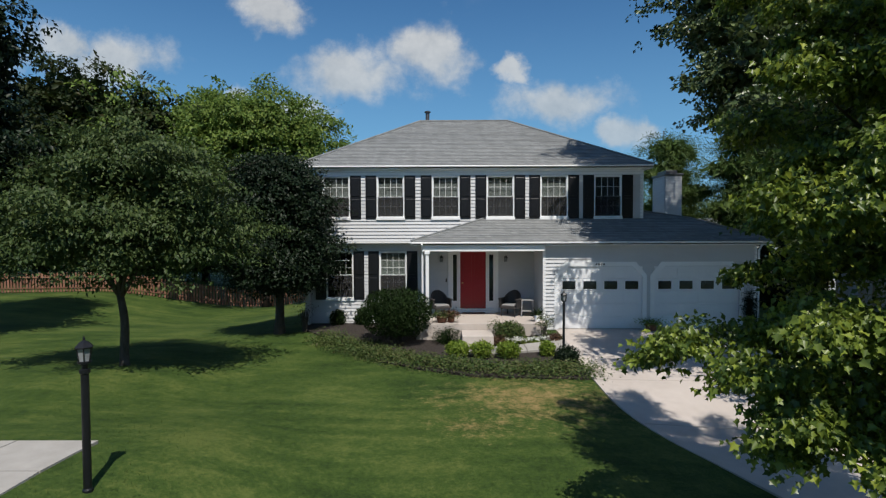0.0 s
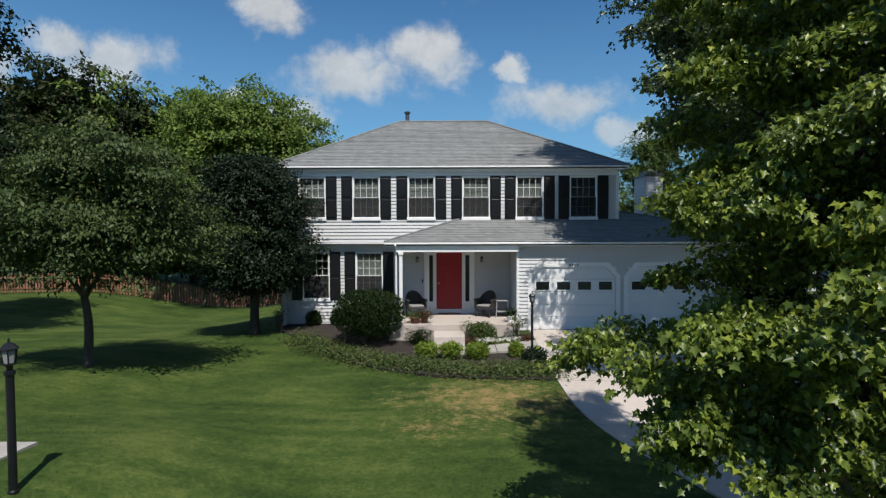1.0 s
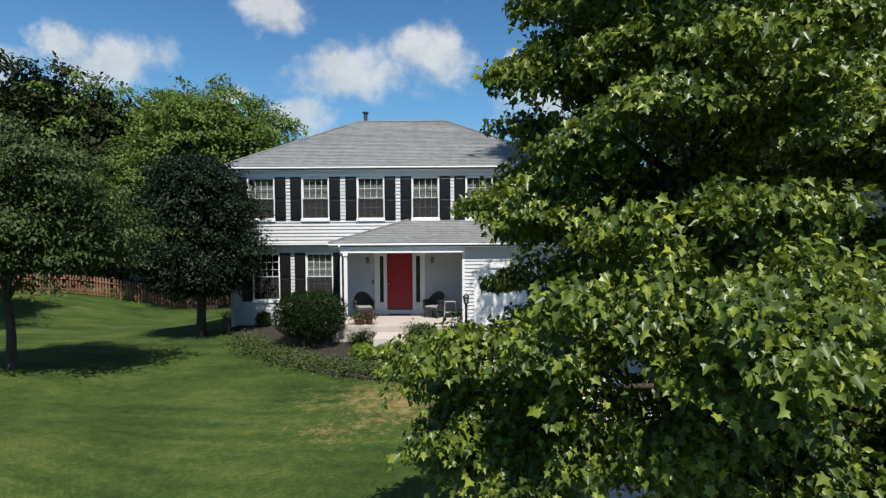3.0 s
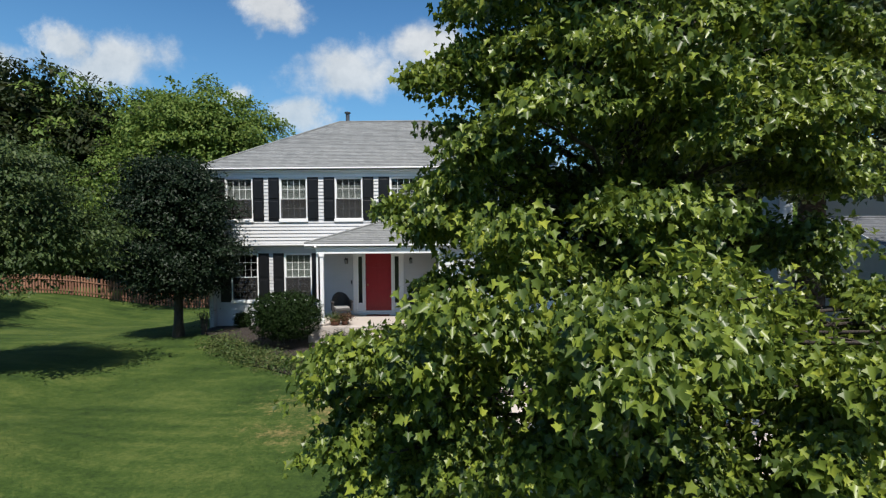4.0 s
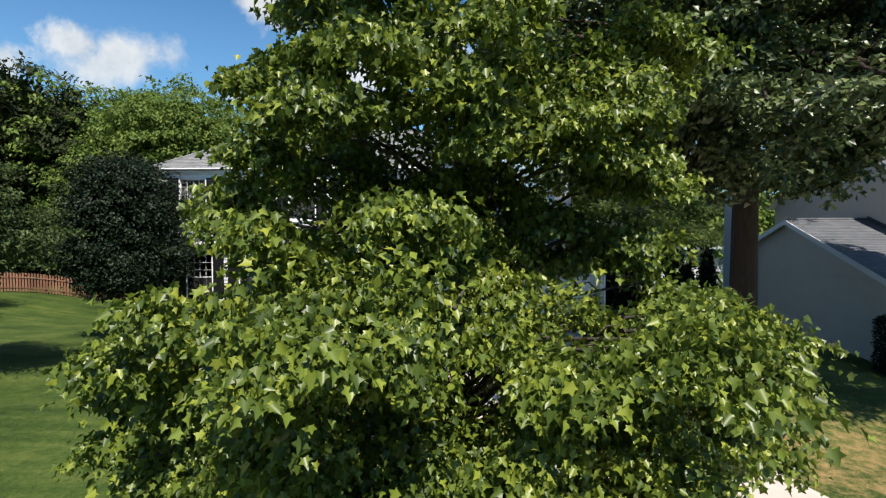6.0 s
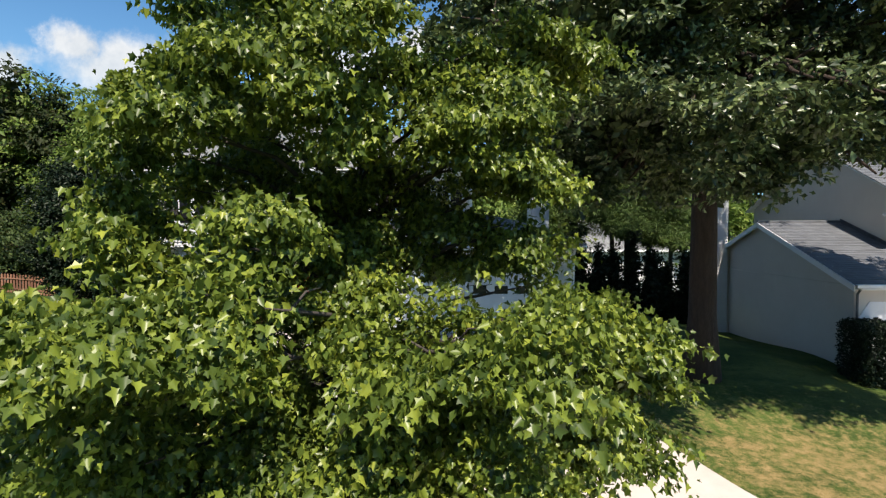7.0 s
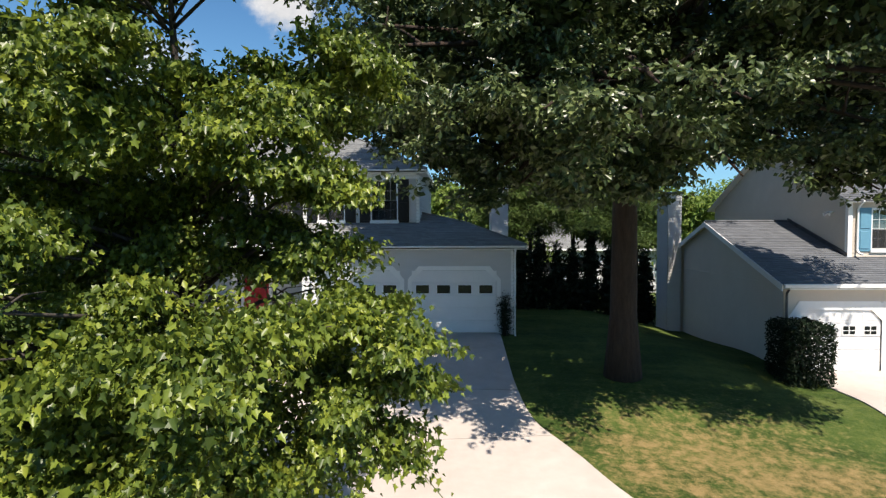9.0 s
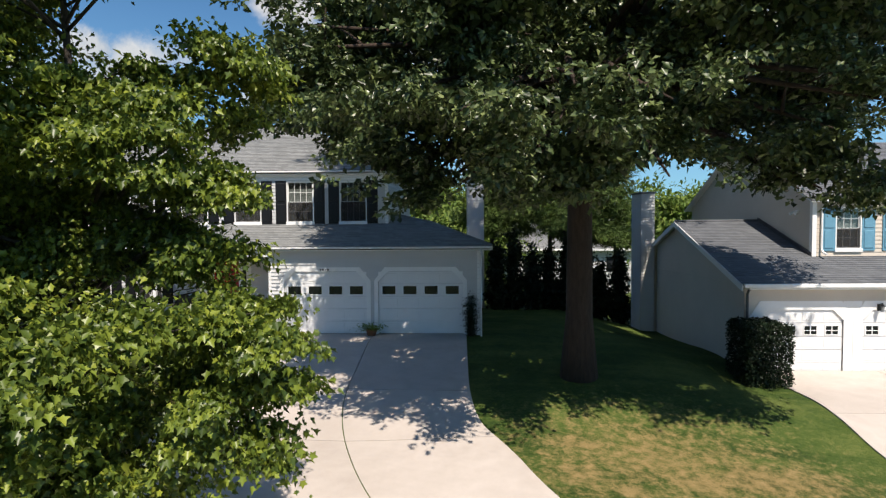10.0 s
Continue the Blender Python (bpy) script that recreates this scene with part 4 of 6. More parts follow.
    # garage and porch roof
    gx0, gx1, gy, gz = -0.97, 11.04, 17.57, 2.99
    top_z, hip_l, hip_r = 3.77, 1.58, 9.0           # where the slope meets the upper wall, and where its hips end
    by = G_BACK + 0.3
    F1 = [(gx0, gy, gz), (gx1, gy, gz), (hip_r, UP_Y, top_z), (hip_l, UP_Y, top_z)]
    ridge_z = 4.15
    hy = UP_Y + 1.4
    F2 = [(WX1, UP_Y, top_z), (hip_r, UP_Y, top_z), (WX1, hy, ridge_z)]
    F3 = [(gx1, gy, gz), (gx1, by, gz), (WX1, by - (gx1 - WX1), ridge_z), (WX1, hy, ridge_z), (hip_r, UP_Y, top_z)]
    F4 = [(gx1, by, gz), (WX1, by, gz), (WX1, by - (gx1 - WX1), ridge_z)]
    F5 = [(gx0, UP_Y, gz), (gx0, gy, gz), (hip_l, UP_Y, top_z)]
    r2 = roof("roof", h, [F1, F2, F3, F4, F5], "low hip roof over garage and porch")
    for a, b in (((gx0, gy, gz), F1[3]), ((gx1, gy, gz), F1[2]), (F1[2], (WX1, hy, ridge_z))):
        part("ridge_cap", tube(bmesh.new(), [Vector(a) + Vector((0, 0, 0.02)), Vector(b) + Vector((0, 0, 0.02))], [0.04, 0.04], sides=6), SHINGLE, r2, world=True)
    part("gutter", boxes((gx0, gx1, gy - 0.08, gy + 0.015, gz - 0.08, gz - 0.02), bevel=0.015), TRIM, h, "white gutter", world=True)
    for b in ((gx0 - 0.01, gx0 + 0.02, gy, UP_Y, gz - 0.14, gz - 0.01), (gx1 - 0.02, gx1 + 0.01, gy, by, gz - 0.14, gz - 0.01)):
        part("fascia", boxes(b), TRIM, h, world=True)
    part("soffit", boxes((gx0 + 0.03, gx1 - 0.03, gy + 0.02, GAR_Y, 2.84, 2.87), (GX1, gx1 - 0.03, GAR_Y, by, 2.84, 2.87)), TRIM, h, world=True)
    part("porch_ceiling", boxes((gx0 + 0.03, GX0, GAR_Y, UP_Y + 0.02, 2.84, 2.87)), TRIM, h, world=True)
    part("porch_beam", boxes((gx0 + 0.35, GX0, 17.62, 17.76, 2.66, 2.84)), TRIM, h, world=True)
    # porch slab, step, post and downspout
    part("porch_slab", boxes((-0.78, GX0 - 0.01, 17.12, LOW_Y - 0.02, -0.3, 0.32), bevel=0.015), CONCRETE, h, "concrete porch slab", world=True)
    part("porch_step", boxes((0.68, 1.64, 16.08, 17.10, -0.3, 0.12), bevel=0.015), CONCRETE, h, world=True)
    part("porch_post", boxes((-0.49, -0.38, 17.63, 17.74, 0.32, 2.66), (-0.52, -0.35, 17.60, 17.77, 0.32, 0.46), (-0.52, -0.35, 17.60, 17.77, 2.56, 2.66), bevel=0.006), TRIM, h, "square white porch post", world=True)
    downspout(h, -0.60, 17.72, 0.0, 2.9)
    downspout(h, GX1 + 0.06, GAR_Y - 0.06, -0.1, 2.9)
    # entrance: frame, sidelights, red door
    fr = part("entrance_frame", boxes((0.27, 0.42, LOW_Y - 0.05, LOW_Y + 0.1, 0.32, 2.68), (0.63, 0.72, LOW_Y - 0.05, LOW_Y + 0.1, 0.32, 2.58), (1.67, 1.76, LOW_Y - 0.05, LOW_Y + 0.1, 0.32, 2.58), (1.98, 2.13, LOW_Y - 0.05, LOW_Y + 0.1, 0.32, 2.68), (0.42, 1.98, LOW_Y - 0.05, LOW_Y + 0.1, 2.56, 2.68), (0.24, 2.16, LOW_Y - 0.08, LOW_Y - 0.02, 2.68, 2.76), (0.42, 1.98, LOW_Y - 0.06, LOW_Y + 0.1, 0.32, 0.46), bevel=0.006), TRIM, h, "white panelled door frame", world=True)
    dr = part("front_door", boxes((0.725, 1.665, LOW_Y + 0.0, LOW_Y + 0.05, 0.465, 2.555)), RED, h, "plain red front door", world=True)
    for a, b in ((0.82, 1.14), (1.25, 1.57)):
        for c, d in ((0.6, 1.2), (1.3, 1.95), (2.05, 2.45)):
            part("panel", boxes((a, b, LOW_Y - 0.008, LOW_Y + 0.01, c, d), bevel=0.007), RED, dr, world=True)
    kn = bmesh.new()
    bmesh.ops.create_uvsphere(kn, u_segments=12, v_segments=8, radius=0.035, matrix=Matrix.Translation((0.80, LOW_Y - 0.05, 1.42)))
    part("door_knob", kn, BRASS, dr, "brass knob", world=True, smooth=True)
    for a, b in ((0.42, 0.63), (1.76, 1.98)):
        part("sidelight", boxes((a, b, LOW_Y + 0.0, LOW_Y + 0.04, 0.46, 0.74), (a, a + 0.035, LOW_Y, LOW_Y + 0.04, 0.74, 2.56), (b - 0.035, b, LOW_Y, LOW_Y + 0.04, 0.74, 2.56), (a + 0.035, b - 0.035, LOW_Y, LOW_Y + 0.04, 2.46, 2.56)), TRIM, fr, world=True)
        part("pane", boxes((a + 0.035, b - 0.035, LOW_Y + 0.015, LOW_Y + 0.03, 0.74, 2.46)), DARK_GLASS, fr, world=True)
    part("threshold", boxes((0.42, 1.98, LOW_Y - 0.18, LOW_Y - 0.06, 0.32, 0.40)), TRIM, h, world=True)
    part("doorbell", boxes((0.18, 0.23, LOW_Y - 0.04, LOW_Y - 0.015, 1.45, 1.58), bevel=0.005), BLACK, h, world=True)
    # chimney chase
    ch = part("chimney", boxes((10.3, 11.06, 24.5, 25.9, -0.5, 5.85)), SIDING, h, "siding-clad chimney chase with a dark cap", world=True)
    for ax, at, o, u0, u1 in (("x", 24.5, -1, 10.3, 11.06), ("y", 10.3, -1, 24.5, 25.9), ("y", 11.06, 1, 24.5, 25.9)):
        sided_wall("siding", ch, ax, at, o, u0, u1, -0.5, 5.85, [], SIDING, top=lambda u: 9.0)
    part("chimney_cap", boxes((10.24, 11.12, 24.44, 25.96, 5.85, 5.95), (10.42, 10.94, 24.7, 25.7, 5.95, 6.12), bevel=0.01), METAL, ch, world=True)
    return h


build_house()


# ---------------------------------------------------------------- the neighbour's house
def build_neighbour():
    n = thing("house", (22.0, 16.0, -0.4), "cream-sided neighbouring house with grey gable roofs and blue shutters", "house")
    x0, y0, x1 = 18.12, 15.45, 27.2
    gz, pk_y, pk_z, by = 1.90, 19.9, 3.76, 24.35
    sl = (pk_z - gz) / (pk_y - y0 + 0.3)
    d1, d2 = (18.5, 20.9), (21.42, 23.82)
    sided_wall("wall", n, "x", y0, -1, x0, x1, -0.95, gz - 0.1, [(a, b, -0.95, 1.17) for a, b in (d1, d2)], CREAM, label="cream lapped siding")
    sided_wall("wall", n, "y", x0, -1, y0, by, -0.75, gz, [], CREAM)
    sided_wall("gable", n, "y", x0, -1, y0, by, gz, pk_z, [], CREAM, top=lambda u: gz + (u - y0 + 0.3) * sl if u < pk_y else pk_z - (u - pk_y) * sl)
    bm = bmesh.new()
    pts = [(y0 + 0.02, gz), (pk_y, pk_z - 0.1), (by - 0.02, gz)]
    a = [bm.verts.new((x0 + 0.01, y, z)) for y, z in pts]
    b = [bm.verts.new((x0 + 0.12, y, z)) for y, z in pts]
    bm.faces.new(a), bm.faces.new(b[::-1])
    for i in range(3):
        bm.faces.new((a[i], b[i], b[(i + 1) % 3], a[(i + 1) % 3]))
    part("gable_core", bm, CREAM, n, world=True)
    part("foundation", boxes((x0 - 0.02, x0 + 0.1, y0, by, -1.6, -0.75)), MULCH, n, "dark foundation", world=True)
    for p in (d1, d2):
        garage_door(n, p[0], p[1], -0.76, 1.17, y0, cols=4, panes=4, grille=True)
        clipped_surround(n, p[0], p[1], -0.8, 1.17, y0, t=0.255, cut=0.3)
    part("trim_board", boxes((d1[1], d2[0], y0 - 0.022, y0 - 0.005, -0.8, 1.42)), TRIM, n, world=True)
    gut = boxes((x0 - 0.2, x1 + 0.3, y0 - 0.42, y0 - 0.3, gz - 0.06, gz + 0.05), bevel=0.02)
    part("gutter", gut, TRIM, n, world=True)
    part("soffit", boxes((x0, x1 + 0.2, y0 - 0.3, y0 + 0.02, gz - 0.12, gz - 0.08)), TRIM, n, world=True)
    downspout(n, x0 + 0.06, y0 - 0.07, -0.75, gz, METAL)
    ux, uy0, uy1, uz, upk = 20.95, 16.9, 25.5, 4.35, 6.78
    E = [(x0 - 0.22, y0 - 0.35, gz + 0.02), (x1 + 0.3, y0 - 0.35, gz + 0.02), (x1 + 0.3, pk_y, pk_z), (x0 - 0.22, pk_y, pk_z)]
    G = [(ux, by + 0.3, gz), (x0 - 0.22, by + 0.3, gz), (x0 - 0.22, pk_y, pk_z), (ux, pk_y, pk_z)]
    roof("roof", n, [E, G], "grey shingled garage roof", DARK_SHINGLE)
    bm = bmesh.new()
    for p, q in ((E[0], E[3]), (G[1], G[2])):
        p, q = Vector(p), Vector(q)
        v = [bm.verts.new(c) for c in (p, q, q - Vector((0, 0, 0.17)), p - Vector((0, 0, 0.17)))]
        w = [bm.verts.new(c.co + Vector((-0.03, 0, 0))) for c in v]
        bm.faces.new(v), bm.faces.new(w[::-1])
        for i in range(4):
            bm.faces.new((v[i], w[i], w[(i + 1) % 4], v[(i + 1) % 4]))
    part("rake_board", bm, TRIM, n, "grey-white rake board", world=True)
    # upper storey
    wins = [(21.62, 22.42), (23.45, 24.25), (25.3, 26.1)]
    sided_wall("wall", n, "x", uy0, -1, ux, x1, 2.5, uz, [(p, q, 2.85, 4.15) for p, q in wins], CREAM)
    usl = (upk - uz) / ((uy1 - uy0) / 2 + 0.3)
    um = (uy0 + uy1) / 2
    sided_wall("wall", n, "y", ux, -1, uy0, uy1, -0.5, uz, [], CREAM)
    sided_wall("gable", n, "y", ux, -1, uy0, uy1, uz, upk, [], CREAM, top=lambda u: upk - 0.05 - abs(u - um) * usl)
    bm = bmesh.new()
    pts = [(uy0, uz), (um, upk - 0.12), (uy1, uz)]
    a = [bm.verts.new((ux + 0.01, y, z)) for y, z in pts]
    b = [bm.verts.new((ux + 0.12, y, z)) for y, z in pts]
    bm.faces.new(a), bm.faces.new(b[::-1])
    for i in range(3):
        bm.faces.new((a[i], b[i], b[(i + 1) % 3], a[(i + 1) % 3]))
    part("gable_core", bm, CREAM, n, world=True)
    part("wall", boxes((x1 - 0.15, x1, y0 + 0.1, uy1, -0.5, uz), (ux, x1, uy1 - 0.15, uy1, -0.5, uz)), CREAM, n, world=True)
    part("corner_board", boxes((ux - 0.03, ux + 0.10, uy0 - 0.03, uy0 + 0.1, 2.5, uz)), TRIM, n, world=True)
    downspout(n, ux + 0.24, uy0 - 0.06, 2.66, uz)
    # dark flashing where the garage roof meets the upper wall
    rise = (pk_z - gz - 0.02) / (pk_y - y0 + 0.35)
    ends = [(y, gz + 0.02 + (y - y0 + 0.35) * rise) for y in (uy0 - 0.02, pk_y)]
    bm = bmesh.new()
    v = [bm.verts.new((x, y, z + dz)) for x in (ux - 0.05, ux - 0.01) for (y, z), dz in ((ends[0], 0.0), (ends[1], 0.0), (ends[1], 0.13), (ends[0], 0.13))]
    for f in ((0, 1, 2, 3), (7, 6, 5, 4), (0, 4, 5, 1), (1, 5, 6, 2), (2, 6, 7, 3), (3, 7, 4, 0)):
        bm.faces.new([v[i] for i in f])
    part("flashing", bm, METAL, n, "dark metal flashing", world=True)
    part("ridge_cap", tube(bmesh.new(), [(x0 - 0.22, pk_y, pk_z + 0.02), (ux, pk_y, pk_z + 0.02)], [0.05, 0.05], sides=6), DARK_SHINGLE, n, world=True)
    flood = part("flood_light", boxes((ux - 0.06, ux - 0.02, 17.54, 17.70, 3.98, 4.08), bevel=0.006), TRIM, n, "white twin floodlight on the gable wall", world=True)
    for y in (17.5, 17.74):
        part("spot", tube(bmesh.new(), [(ux - 0.04, y, 4.05), (ux - 0.10, y, 4.02), (ux - 0.19, y, 3.96)], [0.02, 0.035, 0.055], sides=10), TRIM, flood, world=True)
    for p, q in wins:
        window_unit(n, p, q, 2.85, 4.15, uy0, cols=3, rows=2, shutter=BLUE, blind=0.5, screen=True)
    U = [(ux - 0.25, uy0 - 0.3, uz), (x1 + 0.3, uy0 - 0.3, uz), (x1 + 0.3, um, upk), (ux - 0.25, um, upk)]
    V = [(x1 + 0.3, uy1 + 0.3, uz), (ux - 0.25, uy1 + 0.3, uz), (ux - 0.25, um, upk), (x1 + 0.3, um, upk)]
    roof("roof", n, [U, V], "grey shingled gable roof", DARK_SHINGLE)
    ch = part("chimney", boxes((17.42, 17.96, 22.1, 23.25, -1.5, 4.95)), SIDING, n, "pale grey siding-clad chimney chase", world=True)
    part("wall", boxes((17.96, 18.13, 22.2, 23.2, -1.5, 2.9)), CREAM, n, world=True)
    for ax, at, o, u0, u1 in (("x", 22.1, -1, 17.42, 17.96), ("y", 17.42, -1, 22.1, 23.25), ("y", 17.96, 1, 22.1, 23.25)):
        sided_wall("siding", ch, ax, at, o, u0, u1, -0.85, 4.95, [], SIDING, top=lambda u: 9.0)
    part("chimney_cap", boxes((17.37, 18.01, 22.05, 23.3, 4.95, 5.03), bevel=0.01), METAL, ch, world=True)
    # the neighbour's drive
    dv = thing("driveway", (21.0, 12.0, -0.6), "pale concrete driveway of the neighbouring house", "driveway", kind="structure")
    left = [(18.4, 15.4), (18.6, 14.2), (18.5, 12.3), (18.4, 11.0), (18.35, 9.5), (18.3, 7.0), (18.3, 0.0)]
    edge = smooth_line(left, 36)
    for a, b in ((0, 12), (12, 21), (21, 36)):
        for lo, hi in ((0.0, 0.45), (0.45, 1.0)):
            bm = bmesh.new()
            rows = []
            for i in range(a, b + 1):
                y = edge[i].y + (-0.01 if i == a else 0.01 if i == b else 0)
                xs = [edge[i].x + (26.0 - edge[i].x) * (lo + (hi - lo) * k / 6) for k in range(7)]
                xs[0] += 0.01
                xs[-1] -= 0.01
                rows.append([(x, y) for x in xs])
            top = [[bm.verts.new((x, y, ground_z(x, y) + 0.035)) for x, y in r] for r in rows]
            for p, q in zip(top, top[1:]):
                for k in range(6):
                    bm.faces.new((p[k], p[k + 1], q[k + 1], q[k]))
            rim = [e for e in bm.edges if e.is_boundary]
            g = bmesh.ops.extrude_edge_only(bm, edges=rim)
            bmesh.ops.translate(bm, verts=[v for v in g["geom"] if isinstance(v, bmesh.types.BMVert)], vec=(0, 0, -0.14))
            part("slab", bm, CONCRETE, dv, world=True)


build_neighbour()


# ---------------------------------------------------------------- trees
# boughs of the maple: middle and half width; the lower ones reach out over the lawn and the drive, the upper ones stand behind a dark gap
MAPLE_SKIRT = [(3.36, 4.25, 2.5, 0.48), (3.25, 4.6, 2.0, 0.48), (3.4, 4.55, 1.6, 0.42), (3.66, 3.85, 2.45, 0.48), (3.6, 4.15, 1.75, 0.45), (4.05, 3.7, 2.75, 0.5), (4.35, 3.95, 3.15, 0.48), (4.7, 3.2, 2.65, 0.5),
               (4.6, 3.6, 2.1, 0.45), (4.95, 4.1, 3.5, 0.45), (5.25, 3.5, 3.15, 0.5), (5.3, 3.35, 2.55, 0.48), (5.5, 4.0, 1.95, 0.5), (6.0, 3.8, 2.65, 0.48), (6.25, 3.65, 2.05, 0.48), (6.75, 3.4, 2.6, 0.48),
               (7.15, 3.6, 2.75, 0.42), (7.0, 3.6, 2.0, 0.5), (7.5, 4.4, 2.85, 0.42), (7.95, 4.95, 2.6, 0.5), (7.8, 4.8, 2.0, 0.5), (3.1, 5.9, 2.15, 0.6), (4.5, 5.0, 1.5, 0.55), (7.5, 5.9, 2.1, 0.6)]
MAPLE_HEM = [(4.0, 4.4, 1.45, 0.5), (5.0, 4.3, 1.4, 0.5), (5.9, 4.2, 1.45, 0.5), (6.8, 4.2, 1.5, 0.5), (7.5, 4.6, 1.55, 0.5), (5.2, 3.8, 1.75, 0.45), (6.5, 3.9, 1.65, 0.45), (7.85, 4.6, 1.55, 0.42), (7.2, 4.2, 1.3, 0.45), (6.65, 3.9, 2.2, 0.45), (5.1, 4.5, 2.1, 0.45), (5.3, 4.9, 1.7, 0.45), (5.6, 4.6, 1.5, 0.45), (7.0, 4.7, 2.0, 0.42), (6.6, 5.4, 1.9, 0.5), (5.6, 4.9, 2.85, 0.5), (6.5, 4.8, 2.8, 0.5), (6.0, 5.4, 3.15, 0.5)]
# two boughs near z 7 are added unseen to shade the head's left rear
MAPLE_HEAD = [(3.4, 5.1, 3.65, 0.42), (3.8, 4.85, 3.5, 0.42), (4.1, 5.15, 4.9, 0.5), (4.2, 4.8, 4.25, 0.42), (4.65, 4.55, 4.4, 0.46), (4.75, 4.7, 5.05, 0.52), (5.3, 4.35, 4.65, 0.48), (5.5, 4.35, 5.15, 0.5),
              (5.95, 4.5, 4.45, 0.46), (6.05, 4.9, 4.9, 0.42), (6.65, 4.95, 4.3, 0.44), (6.85, 5.0, 4.75, 0.46), (7.2, 5.15, 4.35, 0.42), (7.3, 5.35, 4.95, 0.42), (7.25, 5.45, 5.45, 0.42), (6.65, 5.2, 5.1, 0.36),
              (4.35, 5.7, 5.6, 0.6), (5.0, 5.2, 6.0, 0.6), (4.4, 4.9, 6.7, 0.7), (5.3, 4.7, 7.1, 0.8), (5.4, 5.9, 6.9, 0.8), (4.6, 6.3, 6.6, 0.8), (5.2, 6.4, 7.7, 0.9), (4.3, 6.5, 4.6, 0.6), (4.6, 6.3, 3.3, 0.6)]
# the first four stand out of view, added to shade the head below
MAPLE_TOP = [(6.2, 4.5, 6.7, 0.7), (6.9, 5.0, 6.6, 0.65), (5.5, 4.1, 6.6, 0.65), (7.2, 5.6, 6.8, 0.6), (3.75, 5.2, 4.75, 0.42), (7.7, 5.5, 5.35, 0.42), (7.65, 5.65, 4.75, 0.4)]
# boughs in and behind the gap, and those that reach to the drive
MAPLE_BACK = [(7.0, 5.8, 3.45, 0.48), (7.45, 5.5, 3.45, 0.38), (7.65, 5.6, 3.95, 0.4), (6.4, 5.9, 3.6, 0.5), (5.6, 5.9, 3.6, 0.5), (6.9, 5.7, 4.0, 0.4), (7.5, 5.5, 3.0, 0.42), (3.5, 5.3, 1.75, 0.5), (3.9, 5.5, 2.5, 0.5), (4.3, 5.6, 2.0, 0.5), (3.9, 5.7, 3.05, 0.42), (5.0, 6.0, 3.0, 0.5), (5.0, 6.0, 3.9, 0.45), (6.0, 5.9, 4.0, 0.45), (5.9, 6.0, 3.2, 0.45), (4.6, 5.9, 3.4, 0.42), (6.8, 6.0, 3.1, 0.42), (4.05, 5.4, 3.9, 0.4), (4.6, 5.4, 3.85, 0.42), (5.3, 5.5, 3.8, 0.42), (8.15, 4.95, 2.65, 0.42), (8.05, 4.85, 2.2, 0.4)]
MAPLE_LOBES = [(x, y, z, r * 1.15, r * 1.1, r * 0.62) for x, y, z, r in MAPLE_SKIRT + MAPLE_HEM + MAPLE_HEAD + MAPLE_TOP + MAPLE_BACK]
MAPLE_CORE = [(4.3, 6.2, 2.8, 0.7, 0.5, 0.45), (5.4, 5.6, 2.3, 1.7, 1.2, 0.7), (5.3, 5.9, 4.4, 1.4, 1.0, 0.7), (5.0, 6.1, 5.6, 1.1, 0.9, 0.7), (5.7, 6.2, 3.5, 1.7, 0.8, 0.55), (4.4, 6.2, 3.6, 0.9, 0.7, 0.5), (6.6, 6.4, 4.0, 0.8, 0.6, 0.5)]
tree("maple_tree", "leafy green maple with yellow-green sunlit leaves, beside the drive", (5.6, 6.0, ground_z(5.6, 6.0)), 8.6, 0.105, MAPLE_LOBES,
     9600, 14, 0.17, 0.063, "maple", MAPLE, BARK_DARK, 11, forks=1, droop=0.58, shell=0.62, flat=0.32, bare=0.12, lift=0.75, face=0.5, inner=36000, floor=1.0, boughs=328, reach=0.26, big=1.2, deep=0.75, jit=0.7, star=0.3, core=MAPLE_LOBES + MAPLE_CORE)

# the oak's high crown, and the hanging boughs under it
# unseen lobes are added high up to shade roof, chimney and lower boughs
OAK_CROWN = [(12.6, 13.0, 9.4, 6.2, 5.0, 3.8), (12.8, 17.0, 7.4, 4.5, 2.6, 1.8), (12.6, 13.0, 12.8, 5.0, 4.4, 2.8), (18.4, 13.0, 6.4, 2.2, 2.2, 1.7), (7.5, 13.4, 8.6, 1.6, 2.2, 2.2), (7.9, 12.2, 8.1, 1.3, 1.4, 1.5),
             (8.0, 13.5, 11.4, 2.4, 2.4, 2.2), (18.5, 11.0, 8.5, 2.6, 2.4, 2.2), (15.5, 15.5, 7.0, 3.0, 2.2, 1.4), (17.6, 14.8, 13.4, 3.0, 3.0, 2.4), (15.0, 11.5, 6.9, 3.0, 2.0, 1.2), (11.0, 11.5, 6.9, 3.0, 2.0, 1.2), (16.5, 8.4, 10.2, 3.5, 2.4, 1.6), (8.8, 13.3, 16.6, 2.6, 2.4, 2.2), (12.8, 13.5, 16.4, 4.2, 3.8, 2.4)]
